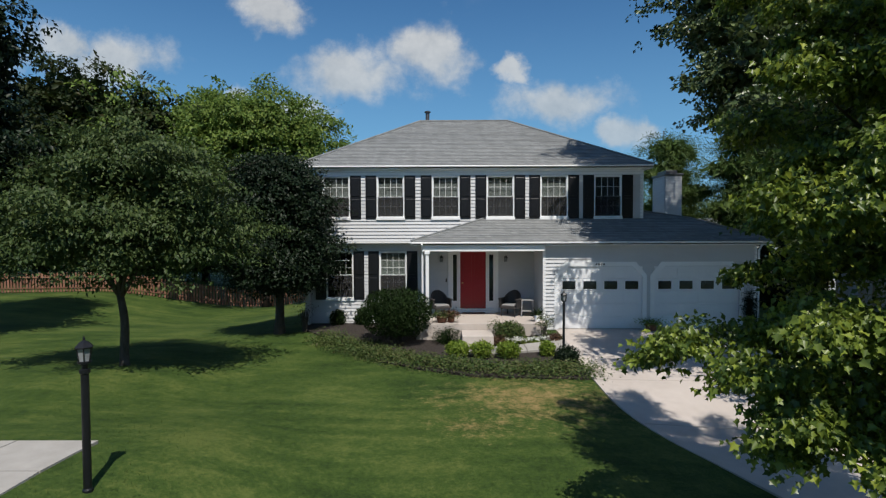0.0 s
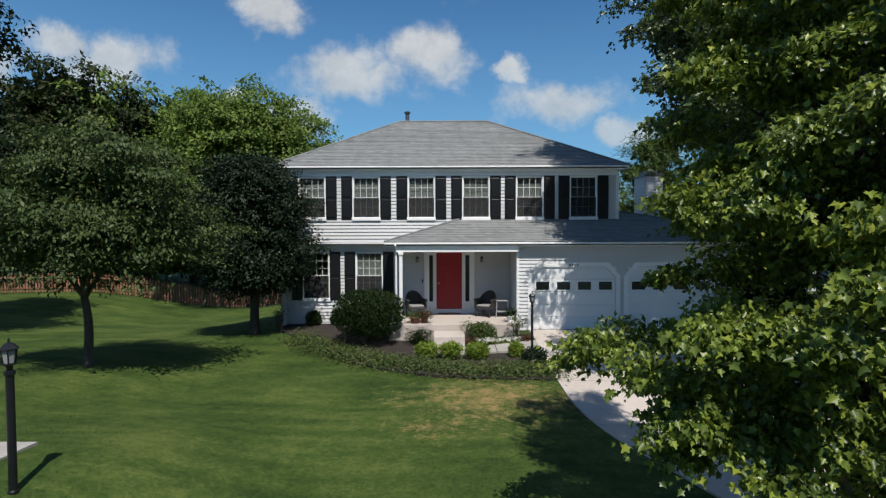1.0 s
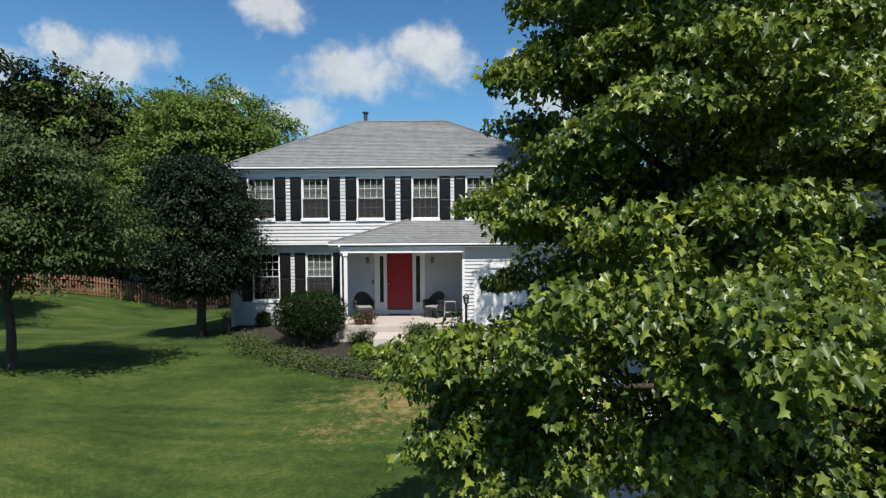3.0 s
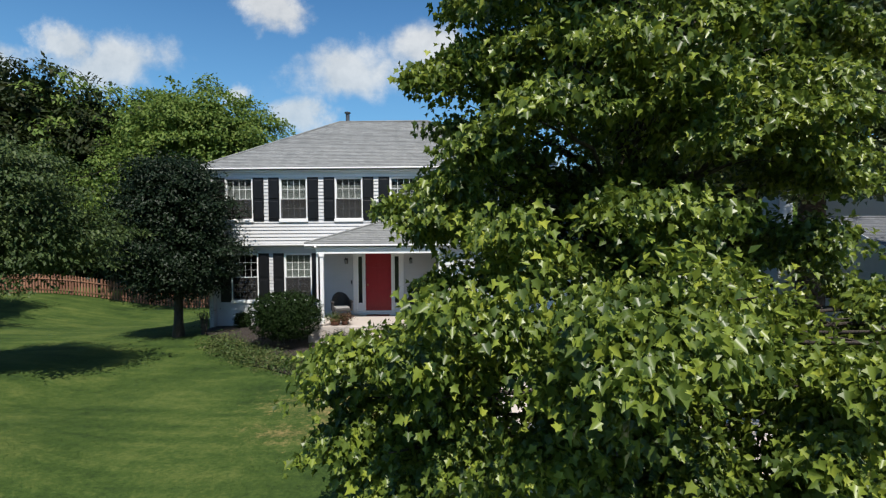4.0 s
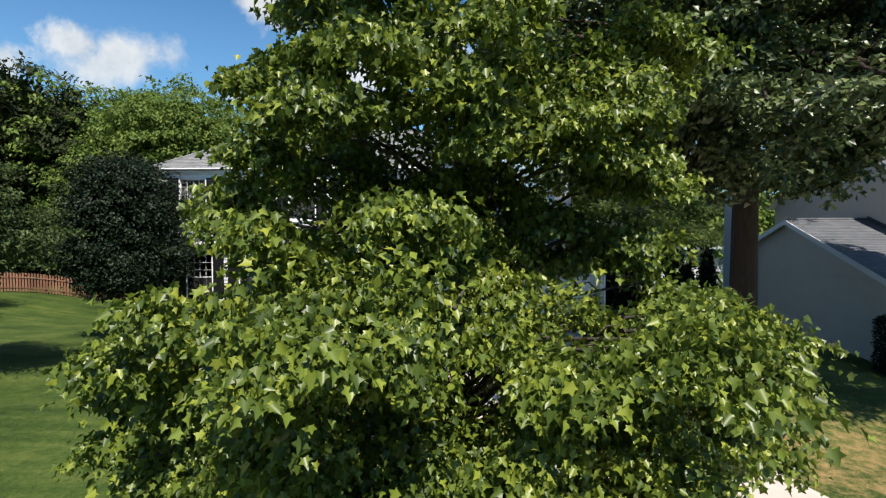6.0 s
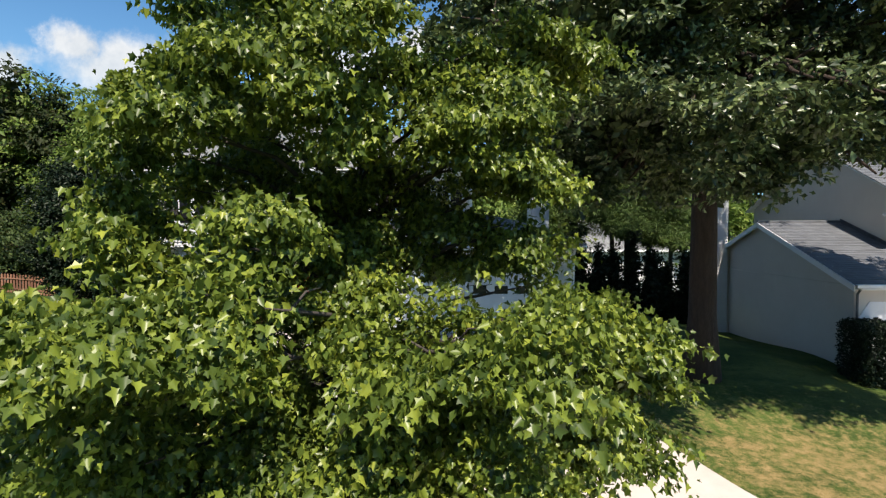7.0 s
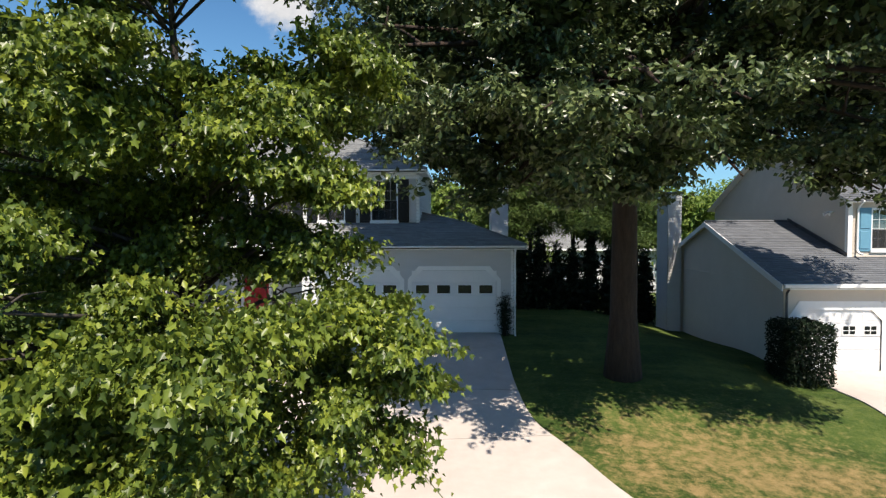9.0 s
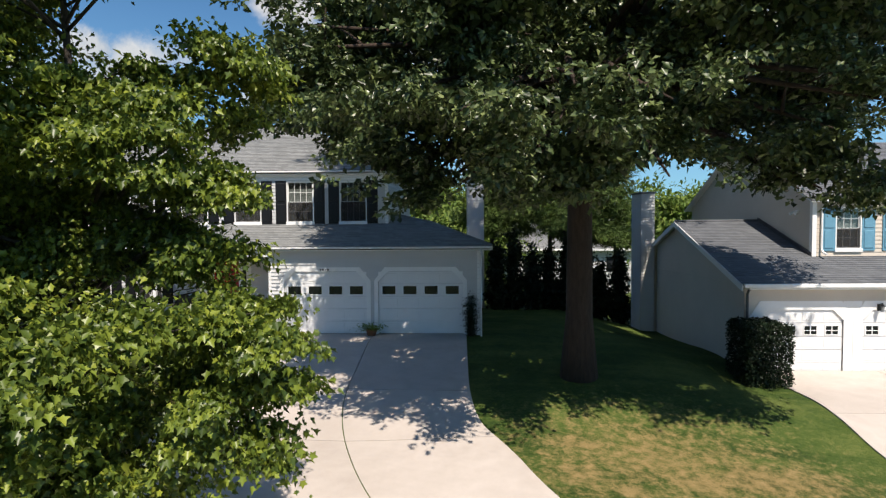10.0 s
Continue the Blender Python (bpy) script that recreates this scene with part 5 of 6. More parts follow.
# sunlit boughs that reach out to the front
OAK_REACH = [(10.4, 7.9, 5.3, 1.0, 0.8, 0.55), (9.0, 8.3, 5.6, 0.9, 0.8, 0.55), (11.6, 8.0, 5.4, 0.9, 0.7, 0.5), (12.9, 8.1, 5.7, 0.8, 0.7, 0.5), (16.7, 8.3, 5.5, 1.0, 0.8, 0.55)]
OAK_BOUGHS = [(10.2, 9.6, 5.5, 2.0, 1.7, 1.1), (12.4, 9.2, 4.7, 1.8, 1.5, 0.75), (13.9, 9.9, 5.5, 1.2, 1.4, 0.8), (17.0, 10.6, 4.9, 1.6, 1.8, 1.2), (8.2, 11.0, 6.2, 2.2, 1.9, 1.4), (6.9, 11.6, 6.4, 1.1, 1.4, 1.2), (6.5, 10.5, 7.1, 0.8, 1.0, 1.3),
              (10.0, 8.9, 7.4, 2.6, 1.7, 1.6), (15.2, 8.8, 7.4, 2.8, 1.7, 1.6), (11.6, 11.6, 4.85, 1.1, 1.0, 0.5), (9.4, 10.2, 4.4, 1.0, 0.8, 0.4), (8.2, 10.4, 5.4, 1.2, 1.0, 0.6), (9.6, 10.6, 5.0, 1.2, 1.0, 0.45), (9.2, 10.5, 4.6, 0.8, 0.7, 0.32), (8.3, 10.4, 4.8, 0.7, 0.6, 0.3)]
OAK_FRINGE = [(13.1, 10.8, 4.85, 1.1, 0.9, 0.45), (11.9, 10.6, 4.75, 1.1, 0.9, 0.4), (10.6, 10.8, 4.8, 1.0, 0.9, 0.4), (17.3, 10.8, 4.5, 1.1, 0.9, 0.5)]
tree("oak_tree", "large old oak with a stout straight trunk and dark glossy leaves", (13.05, 13.8, ground_z(13.05, 13.8)), 15.5, 0.36, OAK_CROWN + OAK_BOUGHS + OAK_FRINGE + OAK_REACH,
     17500, 21, 0.22, 0.136, "oak", OAK, BARK, 12, forks=2, droop=0.25, shell=0.5, flat=0.4, bare=0.45, lean=0.05, lift=0.6, face=0.6, inner=105000, boughs=480, reach=0.72, big=1.5, deep=0.85, taper=0.6, jit=0.7, clump=1.7, gap=-0.25, star=0.8, core=[(x, y + 0.7, z + 0.5, a * 0.9, b * 0.85, c * 0.85) for x, y, z, a, b, c in OAK_CROWN] + [(x, y + 0.4, z + 0.15, a * 0.75, b * 0.65, c * 0.6) for x, y, z, a, b, c in OAK_BOUGHS])

tree("ornamental_tree", "small round-headed tree on the lawn, forked trunk", (-7.65, 12.8, ground_z(-7.65, 12.8)), 1.75, 0.115,
     [(-7.6, 12.8, 4.2, 2.7, 2.4, 1.6), (-9.2, 12.6, 3.45, 1.5, 1.6, 1.0), (-6.1, 12.8, 3.3, 1.5, 1.6, 1.0), (-7.6, 12.0, 3.3, 2.0, 1.5, 0.8), (-7.4, 12.9, 5.2, 1.6, 1.6, 0.9)],
     1700, 22, 0.34, 0.105, "simple", CHERRY, BARK_DARK, 13, droop=0.3, shell=0.45, bare=0.72, forks=2, taper=0.3, lift=0.9, face=0.4, flat=0.3, inner=6000, boughs=150, reach=0.55)

tree("holly_tree", "dense dark evergreen holly at the corner of the house", (-5.6, 18.3, ground_z(-5.6, 18.3)), 5.4, 0.17,
     [(-5.7, 18.2, 3.9, 2.2, 1.6, 1.7), (-5.6, 18.2, 2.6, 2.2, 1.6, 1.1), (-5.7, 18.2, 5.1, 1.5, 1.2, 0.95), (-5.5, 18.1, 1.95, 1.8, 1.3, 0.75)],
     2000, 22, 0.3, 0.105, "simple", HOLLY, BARK_DARK, 14, droop=0.1, shell=0.66, bare=0.2, inner=14000, deep=0.85, big=1.6, floor=1.0)

tree("maple_tree", "broad yellow-green maple behind the house", (-11.0, 33.0, ground_z(-11, 33)), 10.0, 0.28,
     [(-11.0, 33.0, 8.0, 4.8, 4.0, 4.0), (-13.8, 32.0, 8.6, 2.8, 2.6, 3.2), (-9.0, 33.0, 8.8, 2.6, 2.5, 2.5), (-11.0, 32.5, 10.2, 2.8, 2.4, 2.0), (-12.5, 31.5, 4.6, 3.8, 3.0, 2.6), (-15.0, 31.0, 5.6, 2.6, 2.4, 2.8), (-8.5, 32.0, 4.5, 3.0, 2.5, 2.4)],
     3300, 24, 0.5, 0.2, "simple", FAR_LEAF, BARK, 15, droop=0.2, shell=0.8, lift=0.6, face=0.7, inner=14000, big=2.0, clump=1.6, gap=-0.3, jit=0.6)
for i, (x, y, hgt, wide, leaf, what) in enumerate(((-19.0, 36.0, 12.5, 3.6, WOODS, "tall dark tree of the wood edge"), (-24.0, 36.0, 15.0, 4.4, WOODS, "tall tree of the wood edge"), (-29.0, 40.0, 16.5, 4.8, WOODS, "tall tree of the wood edge"),
                                                   (-18.0, 40.0, 15.0, 4.4, FAR_LEAF, "tall light-green tree of the wood edge"), (-36.0, 38.0, 16.0, 5.0, WOODS, "tall dark tree of the wood edge"), (-26.0, 35.5, 12.5, 3.8, WOODS, "dark tree behind the fence"),
                                                   (-32.5, 35.0, 14.0, 4.2, WOODS, "dark tree behind the fence"), (-21.8, 36.5, 13.5, 3.6, FAR_LEAF, "light-green tree behind the fence"))):
    z = ground_z(x, y)
    tree("woodland_tree", what, (x, y, z), hgt * 0.85, 0.25, [(x, y, z + hgt * 0.72, wide, wide, hgt * 0.34), (x + 1.2, y - 0.8, z + hgt * 0.42, wide * 0.95, wide * 0.9, hgt * 0.26), (x - 1.5, y - 0.3, z + hgt * 0.5, wide * 0.8, wide * 0.8, hgt * 0.24), (x, y, z + hgt * 0.18, wide * 0.9, wide * 0.8, hgt * 0.16)],
         600, 22, 0.7, 0.34, "simple", leaf, BARK_DARK, 20 + i, group="wood edge", lift=0.8, face=0.5, inner=6000, boughs=120, reach=0.95, big=1.9)
tree("tall_tree", "tall dark broad-leaved tree at the edge of the lawn", (-17.6, 18.5, ground_z(-17, 18.5)), 13.0, 0.3,
     [(-17.6, 18.5, 9.8, 3.0, 3.0, 3.6), (-17.2, 18.0, 6.0, 2.7, 2.7, 2.4), (-17.6, 18.5, 12.8, 2.2, 2.2, 2.0), (-17.4, 18.5, 3.4, 2.4, 2.4, 1.8)], 1100, 22, 0.5, 0.2, "simple", HOLLY, BARK_DARK, 31, inner=14000, boughs=130, reach=0.8, big=1.5, deep=0.8)

for i, (x, y, hgt) in enumerate(((14.3, 25.6, 8.6), (15.2, 26.2, 9.4), (16.6, 27.2, 8.0), (12.6, 28.5, 7.8), (11.6, 27.6, 8.8), (18.2, 28.4, 9.0))):
    z = ground_z(x, y)
    tree("pine_tree", "tall thin pine with bare lower trunk and soft needles", (x, y, z), hgt, 0.15, [(x - 0.4, y, z + 4.6, 1.9, 1.7, 0.6), (x + 0.5, y, z + 5.6, 1.9, 1.6, 0.6), (x - 0.4, y, z + 6.6, 1.7, 1.5, 0.6), (x + 0.1, y, z + 7.8, 1.3, 1.3, 0.8), (x + 0.2, y - 0.5, z + 3.9, 1.5, 1.4, 0.4)],
         380, 28, 0.42, 0.26, "blade", PINE, BARK_DARK, 40 + i, group="pines behind the garage", droop=0.0, flat=0.6, bare=0.42, shell=0.3, inner=1500)
for i, (x, y, hgt, wide) in enumerate(((10.5, 36.0, 7.0, 3.0), (13.5, 52.0, 8.0, 4.0), (8.0, 42.0, 8.5, 3.5), (23.0, 52.0, 8.0, 3.6), (24.5, 40.0, 8.2, 3.0), (29.0, 42.0, 8.4, 3.2), (31.0, 46.0, 9.0, 4.0), (18.5, 56.0, 8.5, 4.0))):
    z = ground_z(x, y)
    tree("garden_tree", "light-green leafy tree in the gardens behind", (x, y, z), hgt * 0.8, 0.2, [(x, y, z + hgt * 0.65, wide, wide, hgt * 0.3), (x + 1.0, y - 0.5, z + hgt * 0.4, wide * 0.9, wide * 0.8, hgt * 0.26)],
         210, 20, 0.9, 0.4, "plain", FAR_LEAF, BARK_DARK, 60 + i, group="garden trees", lift=0.8, inner=1800, boughs=60, reach=1.0)

# trees added out of view across the street, dimming low sky and darkening panes
for i, (x, y, hgt, wide) in enumerate(((-22.0, -30.0, 14.0, 6.0), (-10.0, -33.0, 16.0, 6.5), (2.0, -31.0, 14.5, 6.2), (14.0, -33.0, 16.0, 6.5), (26.0, -30.0, 14.0, 6.0))):
    z = ground_z(x, y)
    tree("unseen_tree", "broad green tree added out of view to dim the low sky", (x, y, z), hgt * 0.85, 0.3, [(x, y, z + hgt * 0.62, wide, wide * 0.8, hgt * 0.36), (x - 2.0, y + 0.5, z + hgt * 0.4, wide * 0.8, wide * 0.6, hgt * 0.25)],
         150, 20, 2.2, 0.95, "plain", WOODS, BARK_DARK, 80 + i, group="trees across the street", lift=0.8, inner=800, big=1.5)


# ---------------------------------------------------------------- hedges, shrubs and beds
def bush(name, label, base, lobes, sprays, per, spread, size, leaf, seed, shape="simple", category="shrub", group="", shell=0.6, inner=0, stems=5, floor=-9.0, lift=0.5, face=0.65):
    """A shrub: several stems from the ground and a mass of leaves."""
    rng = np.random.default_rng(seed)
    b = thing(name, base, label, category, group)
    bm = bmesh.new()
    for _ in range(stems):
        l = lobes[rng.integers(len(lobes))]
        tip = Vector((l[0] + rng.uniform(-0.5, 0.5) * l[3], l[1] + rng.uniform(-0.5, 0.5) * l[4], l[2] + rng.uniform(-0.2, 0.4) * l[5])) - Vector(base)
        foot = Vector((rng.uniform(-0.06, 0.06), rng.uniform(-0.06, 0.06), -0.08))
        tube(bm, [foot, foot.lerp(tip, 0.5) + Vector((0, 0, 0.04)), tip], [0.02, 0.013, 0.005], sides=5)
    part("stem", bm, BARK_DARK, b)
    crown_leaves("foliage", rng, lobes, sprays, per, spread, size, shape, leaf, b, origin=base, droop=0.1, shell=shell, inner=inner, floor=floor, lift=lift, face=face)
    return b


def gz(x, y, up=0.0):
    return (x, y, ground_z(x, y) + up)


def dome(name, label, at, r, n, size, leaf, seed, group="", power=2.6, loose=0.03, deep=0.4, shape="simple"):
    """A dense rounded shrub: leaves over a swollen dome, more leaves within, short stems."""
    rng = np.random.default_rng(seed)
    base = gz(at[0], at[1])
    b = thing(name, base, label, "shrub", group)
    bm = bmesh.new()
    for _ in range(6):
        foot = Vector((rng.uniform(-0.08, 0.08), rng.uniform(-0.08, 0.08), -0.06))
        tip = Vector((rng.uniform(-0.6, 0.6) * r[0], rng.uniform(-0.6, 0.6) * r[1], at[2] - base[2] + rng.uniform(-0.3, 0.4) * r[2]))
        tube(bm, [foot, foot.lerp(tip, 0.5) + Vector((0, 0, 0.03)), tip], [0.018, 0.012, 0.005], sides=5)
    part("stem", bm, BARK_DARK, b)
    d = rng.normal(size=(n, 3))
    d /= np.linalg.norm(d, axis=1, keepdims=True)
    q = d / (np.sum(np.abs(d) ** power, axis=1, keepdims=True) ** (1 / power))
    wave = 1 + 0.05 * np.sin(d[:, :1] * 8 + seed) * np.sin(d[:, 1:2] * 7) + 0.04 * np.sin(d[:, 2:] * 13 + d[:, :1] * 11)
    inside = rng.random((n, 1)) < deep
    q = q * wave * np.where(inside, rng.uniform(0.3, 0.97, (n, 1)), 1.0)
    places = q * np.array(r) + rng.normal(0, loose, (n, 3)) + np.array(at) - np.array(base)
    ok = places[:, 2] > 0.0
    grown = np.where(inside[:, 0], 2.0, 1.0)[ok]
    places, d = places[ok], d[ok]
    m = len(places)
    leaf_mesh("foliage", places, d * 0.5 + rng.normal(0, 0.7, (m, 3)) + [0, 0, 0.2], d + rng.normal(0, 0.4, (m, 3)), size * grown * rng.uniform(0.6, 1.3, m), shape, leaf, b)
    return b


dome("boxwood_shrub", "large clipped round boxwood in front of the windows", (-1.38, 16.75, 0.76), (1.02, 0.9, 0.68), 13000, 0.055, BOX, 101, power=2.9, loose=0.035)
dome("small_shrub", "small rounded green shrub at the foot of the wall", (-3.78, 19.35, 0.16), (0.27, 0.25, 0.28), 1500, 0.045, BOX, 102, group="wall shrubs", loose=0.02)
dome("small_shrub", "small rounded green shrub at the foot of the wall", (-2.85, 19.35, 0.18), (0.3, 0.26, 0.32), 1600, 0.045, BOX, 103, group="wall shrubs", loose=0.02)
bush("bare_shrub", "thin dark twiggy shrub under the holly", gz(-4.75, 18.4), [(-4.75, 18.4, 0.5, 0.4, 0.35, 0.5)], 36, 8, 0.2, 0.05, HOLLY, 104, shell=0.2, stems=26)
for i, (x, y, r) in enumerate(((0.52, 15.0, 0.34), (1.2, 14.98, 0.31), (1.94, 14.92, 0.33), (3.05, 14.95, 0.2))):
    dome("lime_shrub", "low yellow-green mounded shrub in the front bed", (x, y, -0.03), (r * 0.92, r * 0.85, 0.19), 1700, 0.05, LIME, 110 + i, group="front bed mounds", power=2.2, loose=0.03)
dome("perennial_clump", "rounded green perennial clump beside the walk", (2.2, 16.5, 0.12), (0.42, 0.36, 0.34), 2600, 0.055, IVY, 120, power=2.2, loose=0.03)
bush("rose_shrub", "loose leggy shrub beside the porch step", gz(1.85, 16.85), [(1.85, 16.85, 0.25, 0.3, 0.25, 0.35)], 40, 12, 0.16, 0.055, IVY, 121, shell=0.2, stems=10)
bush("rose_shrub", "loose leggy shrub at the garage corner", gz(3.3, 16.75), [(3.3, 16.75, 0.35, 0.28, 0.25, 0.45)], 46, 12, 0.16, 0.055, IVY, 122, shell=0.2, stems=10)
dome("russet_shrub", "low russet-leaved plant beside the step", (1.86, 16.2, -0.05), (0.2, 0.16, 0.13), 500, 0.045, RUSSET, 123)
dome("russet_shrub", "low russet-leaved plant beside the lamp post", (3.55, 16.15, 0.0), (0.18, 0.16, 0.15), 500, 0.045, RUSSET, 124)
bush("flower_clump", "low clump of white flowers in the porch bed", gz(2.65, 16.2), [(2.4, 16.2, -0.06, 0.5, 0.12, 0.1), (3.1, 16.25, -0.05, 0.35, 0.12, 0.11)], 130, 12, 0.1, 0.045, LIME, 125, shell=0.4)
bush("flower_clump", "scattered white flower heads over green leaves", gz(2.7, 16.18), [(2.35, 16.15, 0.02, 0.5, 0.1, 0.06), (3.15, 16.2, 0.04, 0.35, 0.1, 0.06)], 110, 5, 0.06, 0.06, PETAL, 126, shell=0.3)
dome("dark_shrub", "dark green rounded shrub at the foot of the lamp post", (3.46, 14.3, -0.1), (0.3, 0.28, 0.27), 2200, 0.045, HOLLY, 127)
bush("grass_tuft", "dark ornamental tuft beside the porch", gz(0.2, 16.75), [(0.2, 16.75, -0.05, 0.35, 0.25, 0.3)], 70, 18, 0.16, 0.16, BOX, 128, shape="blade", shell=0.2)
bush("narrow_shrub", "narrow dark climbing shrub at the garage corner", gz(10.3, 17.65), [(10.32, 17.62, 0.65, 0.16, 0.14, 0.75)], 150, 18, 0.12, 0.05, HOLLY, 129, inner=300)


def build_bed():
    bed = prism(bmesh.new(), [(-4.9, 19.75), (-4.9, 18.6), (-3.6, 17.3), (-2.6, 16.1), (-1.6, 14.7), (-0.6, 13.9), (0.8, 13.3), (2.4, 13.0), (3.7, 12.95), (3.78, 15.27), (0.64, 15.28), (0.62, 17.1), (-0.8, 17.15), (-0.8, 19.75)],
                lambda x, y: ground_z(x, y) - 0.06, lambda x, y: ground_z(x, y) + 0.05)
    tagged(part("planting_bed", bed, MULCH), "dark mulched planting bed along the house front", "planting bed", kind="structure")
    bed = prism(bmesh.new(), [(1.66, 16.08), (3.78, 16.08), (3.78, 17.1), (1.66, 17.1)], lambda x, y: ground_z(x, y) - 0.06, lambda x, y: ground_z(x, y) + 0.05)
    tagged(part("planting_bed", bed, MULCH), "dark mulched planting bed beside the porch step", "planting bed", kind="structure")
    rng = np.random.default_rng(130)
    line = smooth_line([(-3.9, 17.0), (-2.7, 15.9), (-1.7, 14.9), (-0.5, 14.1), (0.9, 13.55), (2.4, 13.25), (3.75, 13.2)], 60)
    n = 18000
    k = rng.integers(0, 61, n)
    c = np.array([line[i][:] for i in k])
    c = c + rng.normal(0, 1, (n, 2)) * [0.3, 0.34] + [0.05, 0.3]
    z = np.array([ground_z(x, y) for x, y in c]) + rng.random(n) ** 1.5 * 0.26 + 0.02
    places = np.column_stack([c, z])
    ob = leaf_mesh("groundcover", places, rng.normal(0, 1, (n, 3)) * [1, 1, 0.35], rng.normal(0, 0.45, (n, 3)) + [0, -0.2, 1], 0.065 * rng.uniform(0.6, 1.4, n), "plain", IVY)
    tagged(ob, "low sprawling green groundcover edging the lawn", "groundcover", kind="stuff")


build_bed()


def box_hedge():
    """A clipped block hedge: leaves over a rounded block."""
    rng = np.random.default_rng(140)
    x0, x1, y0, y1, z0, z1 = 17.55, 18.75, 14.12, 15.32, -0.95, 0.96
    b = thing("clipped_hedge", gz(18.15, 14.7), "dark clipped square hedge beside the neighbour's garage", "hedge")
    n = 11000
    p = rng.uniform(-1, 1, (n, 3))
    j = rng.integers(0, 3, n)
    f = np.sign(rng.uniform(-1, 1, n)) * (1 - 0.16 * rng.random(n) ** 2)
    p[np.arange(n), j] = f
    q = np.abs(p)
    over = np.maximum(0, np.sort(q, axis=1)[:, 1] - 0.8)
    nrm = np.zeros((n, 3))
    nrm[np.arange(n), j] = np.sign(f)
    p = p - nrm * (over * 0.6)[:, None]
    p *= 1 + 0.03 * np.sin(p[:, :1] * 9) * np.sin(p[:, 1:2] * 8 + p[:, 2:] * 7)
    places = p * [(x1 - x0) / 2, (y1 - y0) / 2, (z1 - z0) / 2] + [(x0 + x1) / 2, (y0 + y1) / 2, (z0 + z1) / 2] - np.array(b.location)
    places += rng.normal(0, 0.02, (n, 3))
    m = 5000
    deep = rng.uniform(-0.9, 0.9, (m, 3)) * [(x1 - x0) / 2, (y1 - y0) / 2, (z1 - z0) / 2] + [(x0 + x1) / 2, (y0 + y1) / 2, (z0 + z1) / 2] - np.array(b.location)
    places, nrm, n = np.concatenate([places, deep]), np.concatenate([nrm, rng.normal(0, 1, (m, 3))]), n + m
    leaf_mesh("foliage", places, rng.normal(0, 1, (n, 3)), nrm + rng.normal(0, 0.5, (n, 3)), 0.07 * rng.uniform(0.7, 1.3, n), "simple", HOLLY, b)
    bm = bmesh.new()
    for _ in range(9):
        tube(bm, [(rng.uniform(-0.4, 0.4), rng.uniform(-0.4, 0.4), -0.1), (rng.uniform(-0.5, 0.5), rng.uniform(-0.5, 0.5), 1.1)], [0.025, 0.01], sides=5)
    part("stem", bm, BARK_DARK, b)


box_hedge()
for i, x in enumerate(np.linspace(11.65, 17.2, 8)):
    y = 24.3 + 0.25 * math.sin(i * 2.3)
    z = ground_z(x, y)
    top = 3.3 + 0.5 * math.sin(i * 1.9)
    bush("arborvitae", "tall dark columnar arborvitae in a screening row", (x, y, z), [(x, y, z + 0.7, 0.35, 0.36, 0.7), (x, y, z + top * 0.42, 0.27, 0.28, top * 0.36), (x, y, z + top * 0.72, 0.12, 0.13, top * 0.3)], 200, 22, 0.24, 0.16, ARBOR, 150 + i, group="screening row", shell=0.5, inner=600, stems=3)


# ---------------------------------------------------------------- fence, lamp posts, far house
def build_fence():
    runs = [((-26.0, 30.5), (-17.2, 31.8)), ((-17.2, 31.8), (-6.0, 33.6))]
    for a, b in runs:
        a, b = Vector(a), Vector(b)
        f = thing("picket_fence", gz(a.x, a.y), "weathered red-brown wooden picket fence at the back of the lawn", "fence", "back fence")
        L = (b - a).length
        d = (b - a).normalized()
        yaw = math.atan2(d.y, d.x)
        pick = boxes((-0.05, 0.05, -0.01, 0.01, 0.05, 1.13))
        bmesh.ops.create_cone(pick, cap_ends=True, segments=4, radius1=0.05, radius2=0.004, depth=0.07, matrix=Matrix.Translation((0, 0, 1.165)) @ Matrix.Diagonal((1, 0.25, 1, 1)) @ Matrix.Rotation(radians(45), 4, "Z"))
        first = None
        n = int(L / 0.165)
        for i in range(n):
            p = a + d * (i + 0.5) * 0.165
            at = Vector((p.x, p.y, ground_z(p.x, p.y))) - f.location
            if first is None:
                first = part("picket", pick, FENCE, f)
                o = first
            else:
                o = share(first, "picket", f, at)
            o.location = at
            o.rotation_euler = (0, 0, yaw)
        for z in (0.28, 0.9):
            bm = bmesh.new()
            tube(bm, [Vector((*(a + d * s), ground_z(*(a + d * s)) + z)) - f.location - Vector((d.y, -d.x, 0)) * -0.03 for s in np.linspace(0, L, 12)], [0.035] * 12, sides=4)
            part("rail", bm, FENCE, f)
        for s in np.arange(0, L, 2.4):
            p = a + d * s
            q = Vector((p.x, p.y, ground_z(p.x, p.y))) - f.location
            part("post", boxes((q.x - 0.05, q.x + 0.05, q.y + 0.04, q.y + 0.14, q.z - 0.1, q.z + 1.15)), FENCE, f)


build_fence()


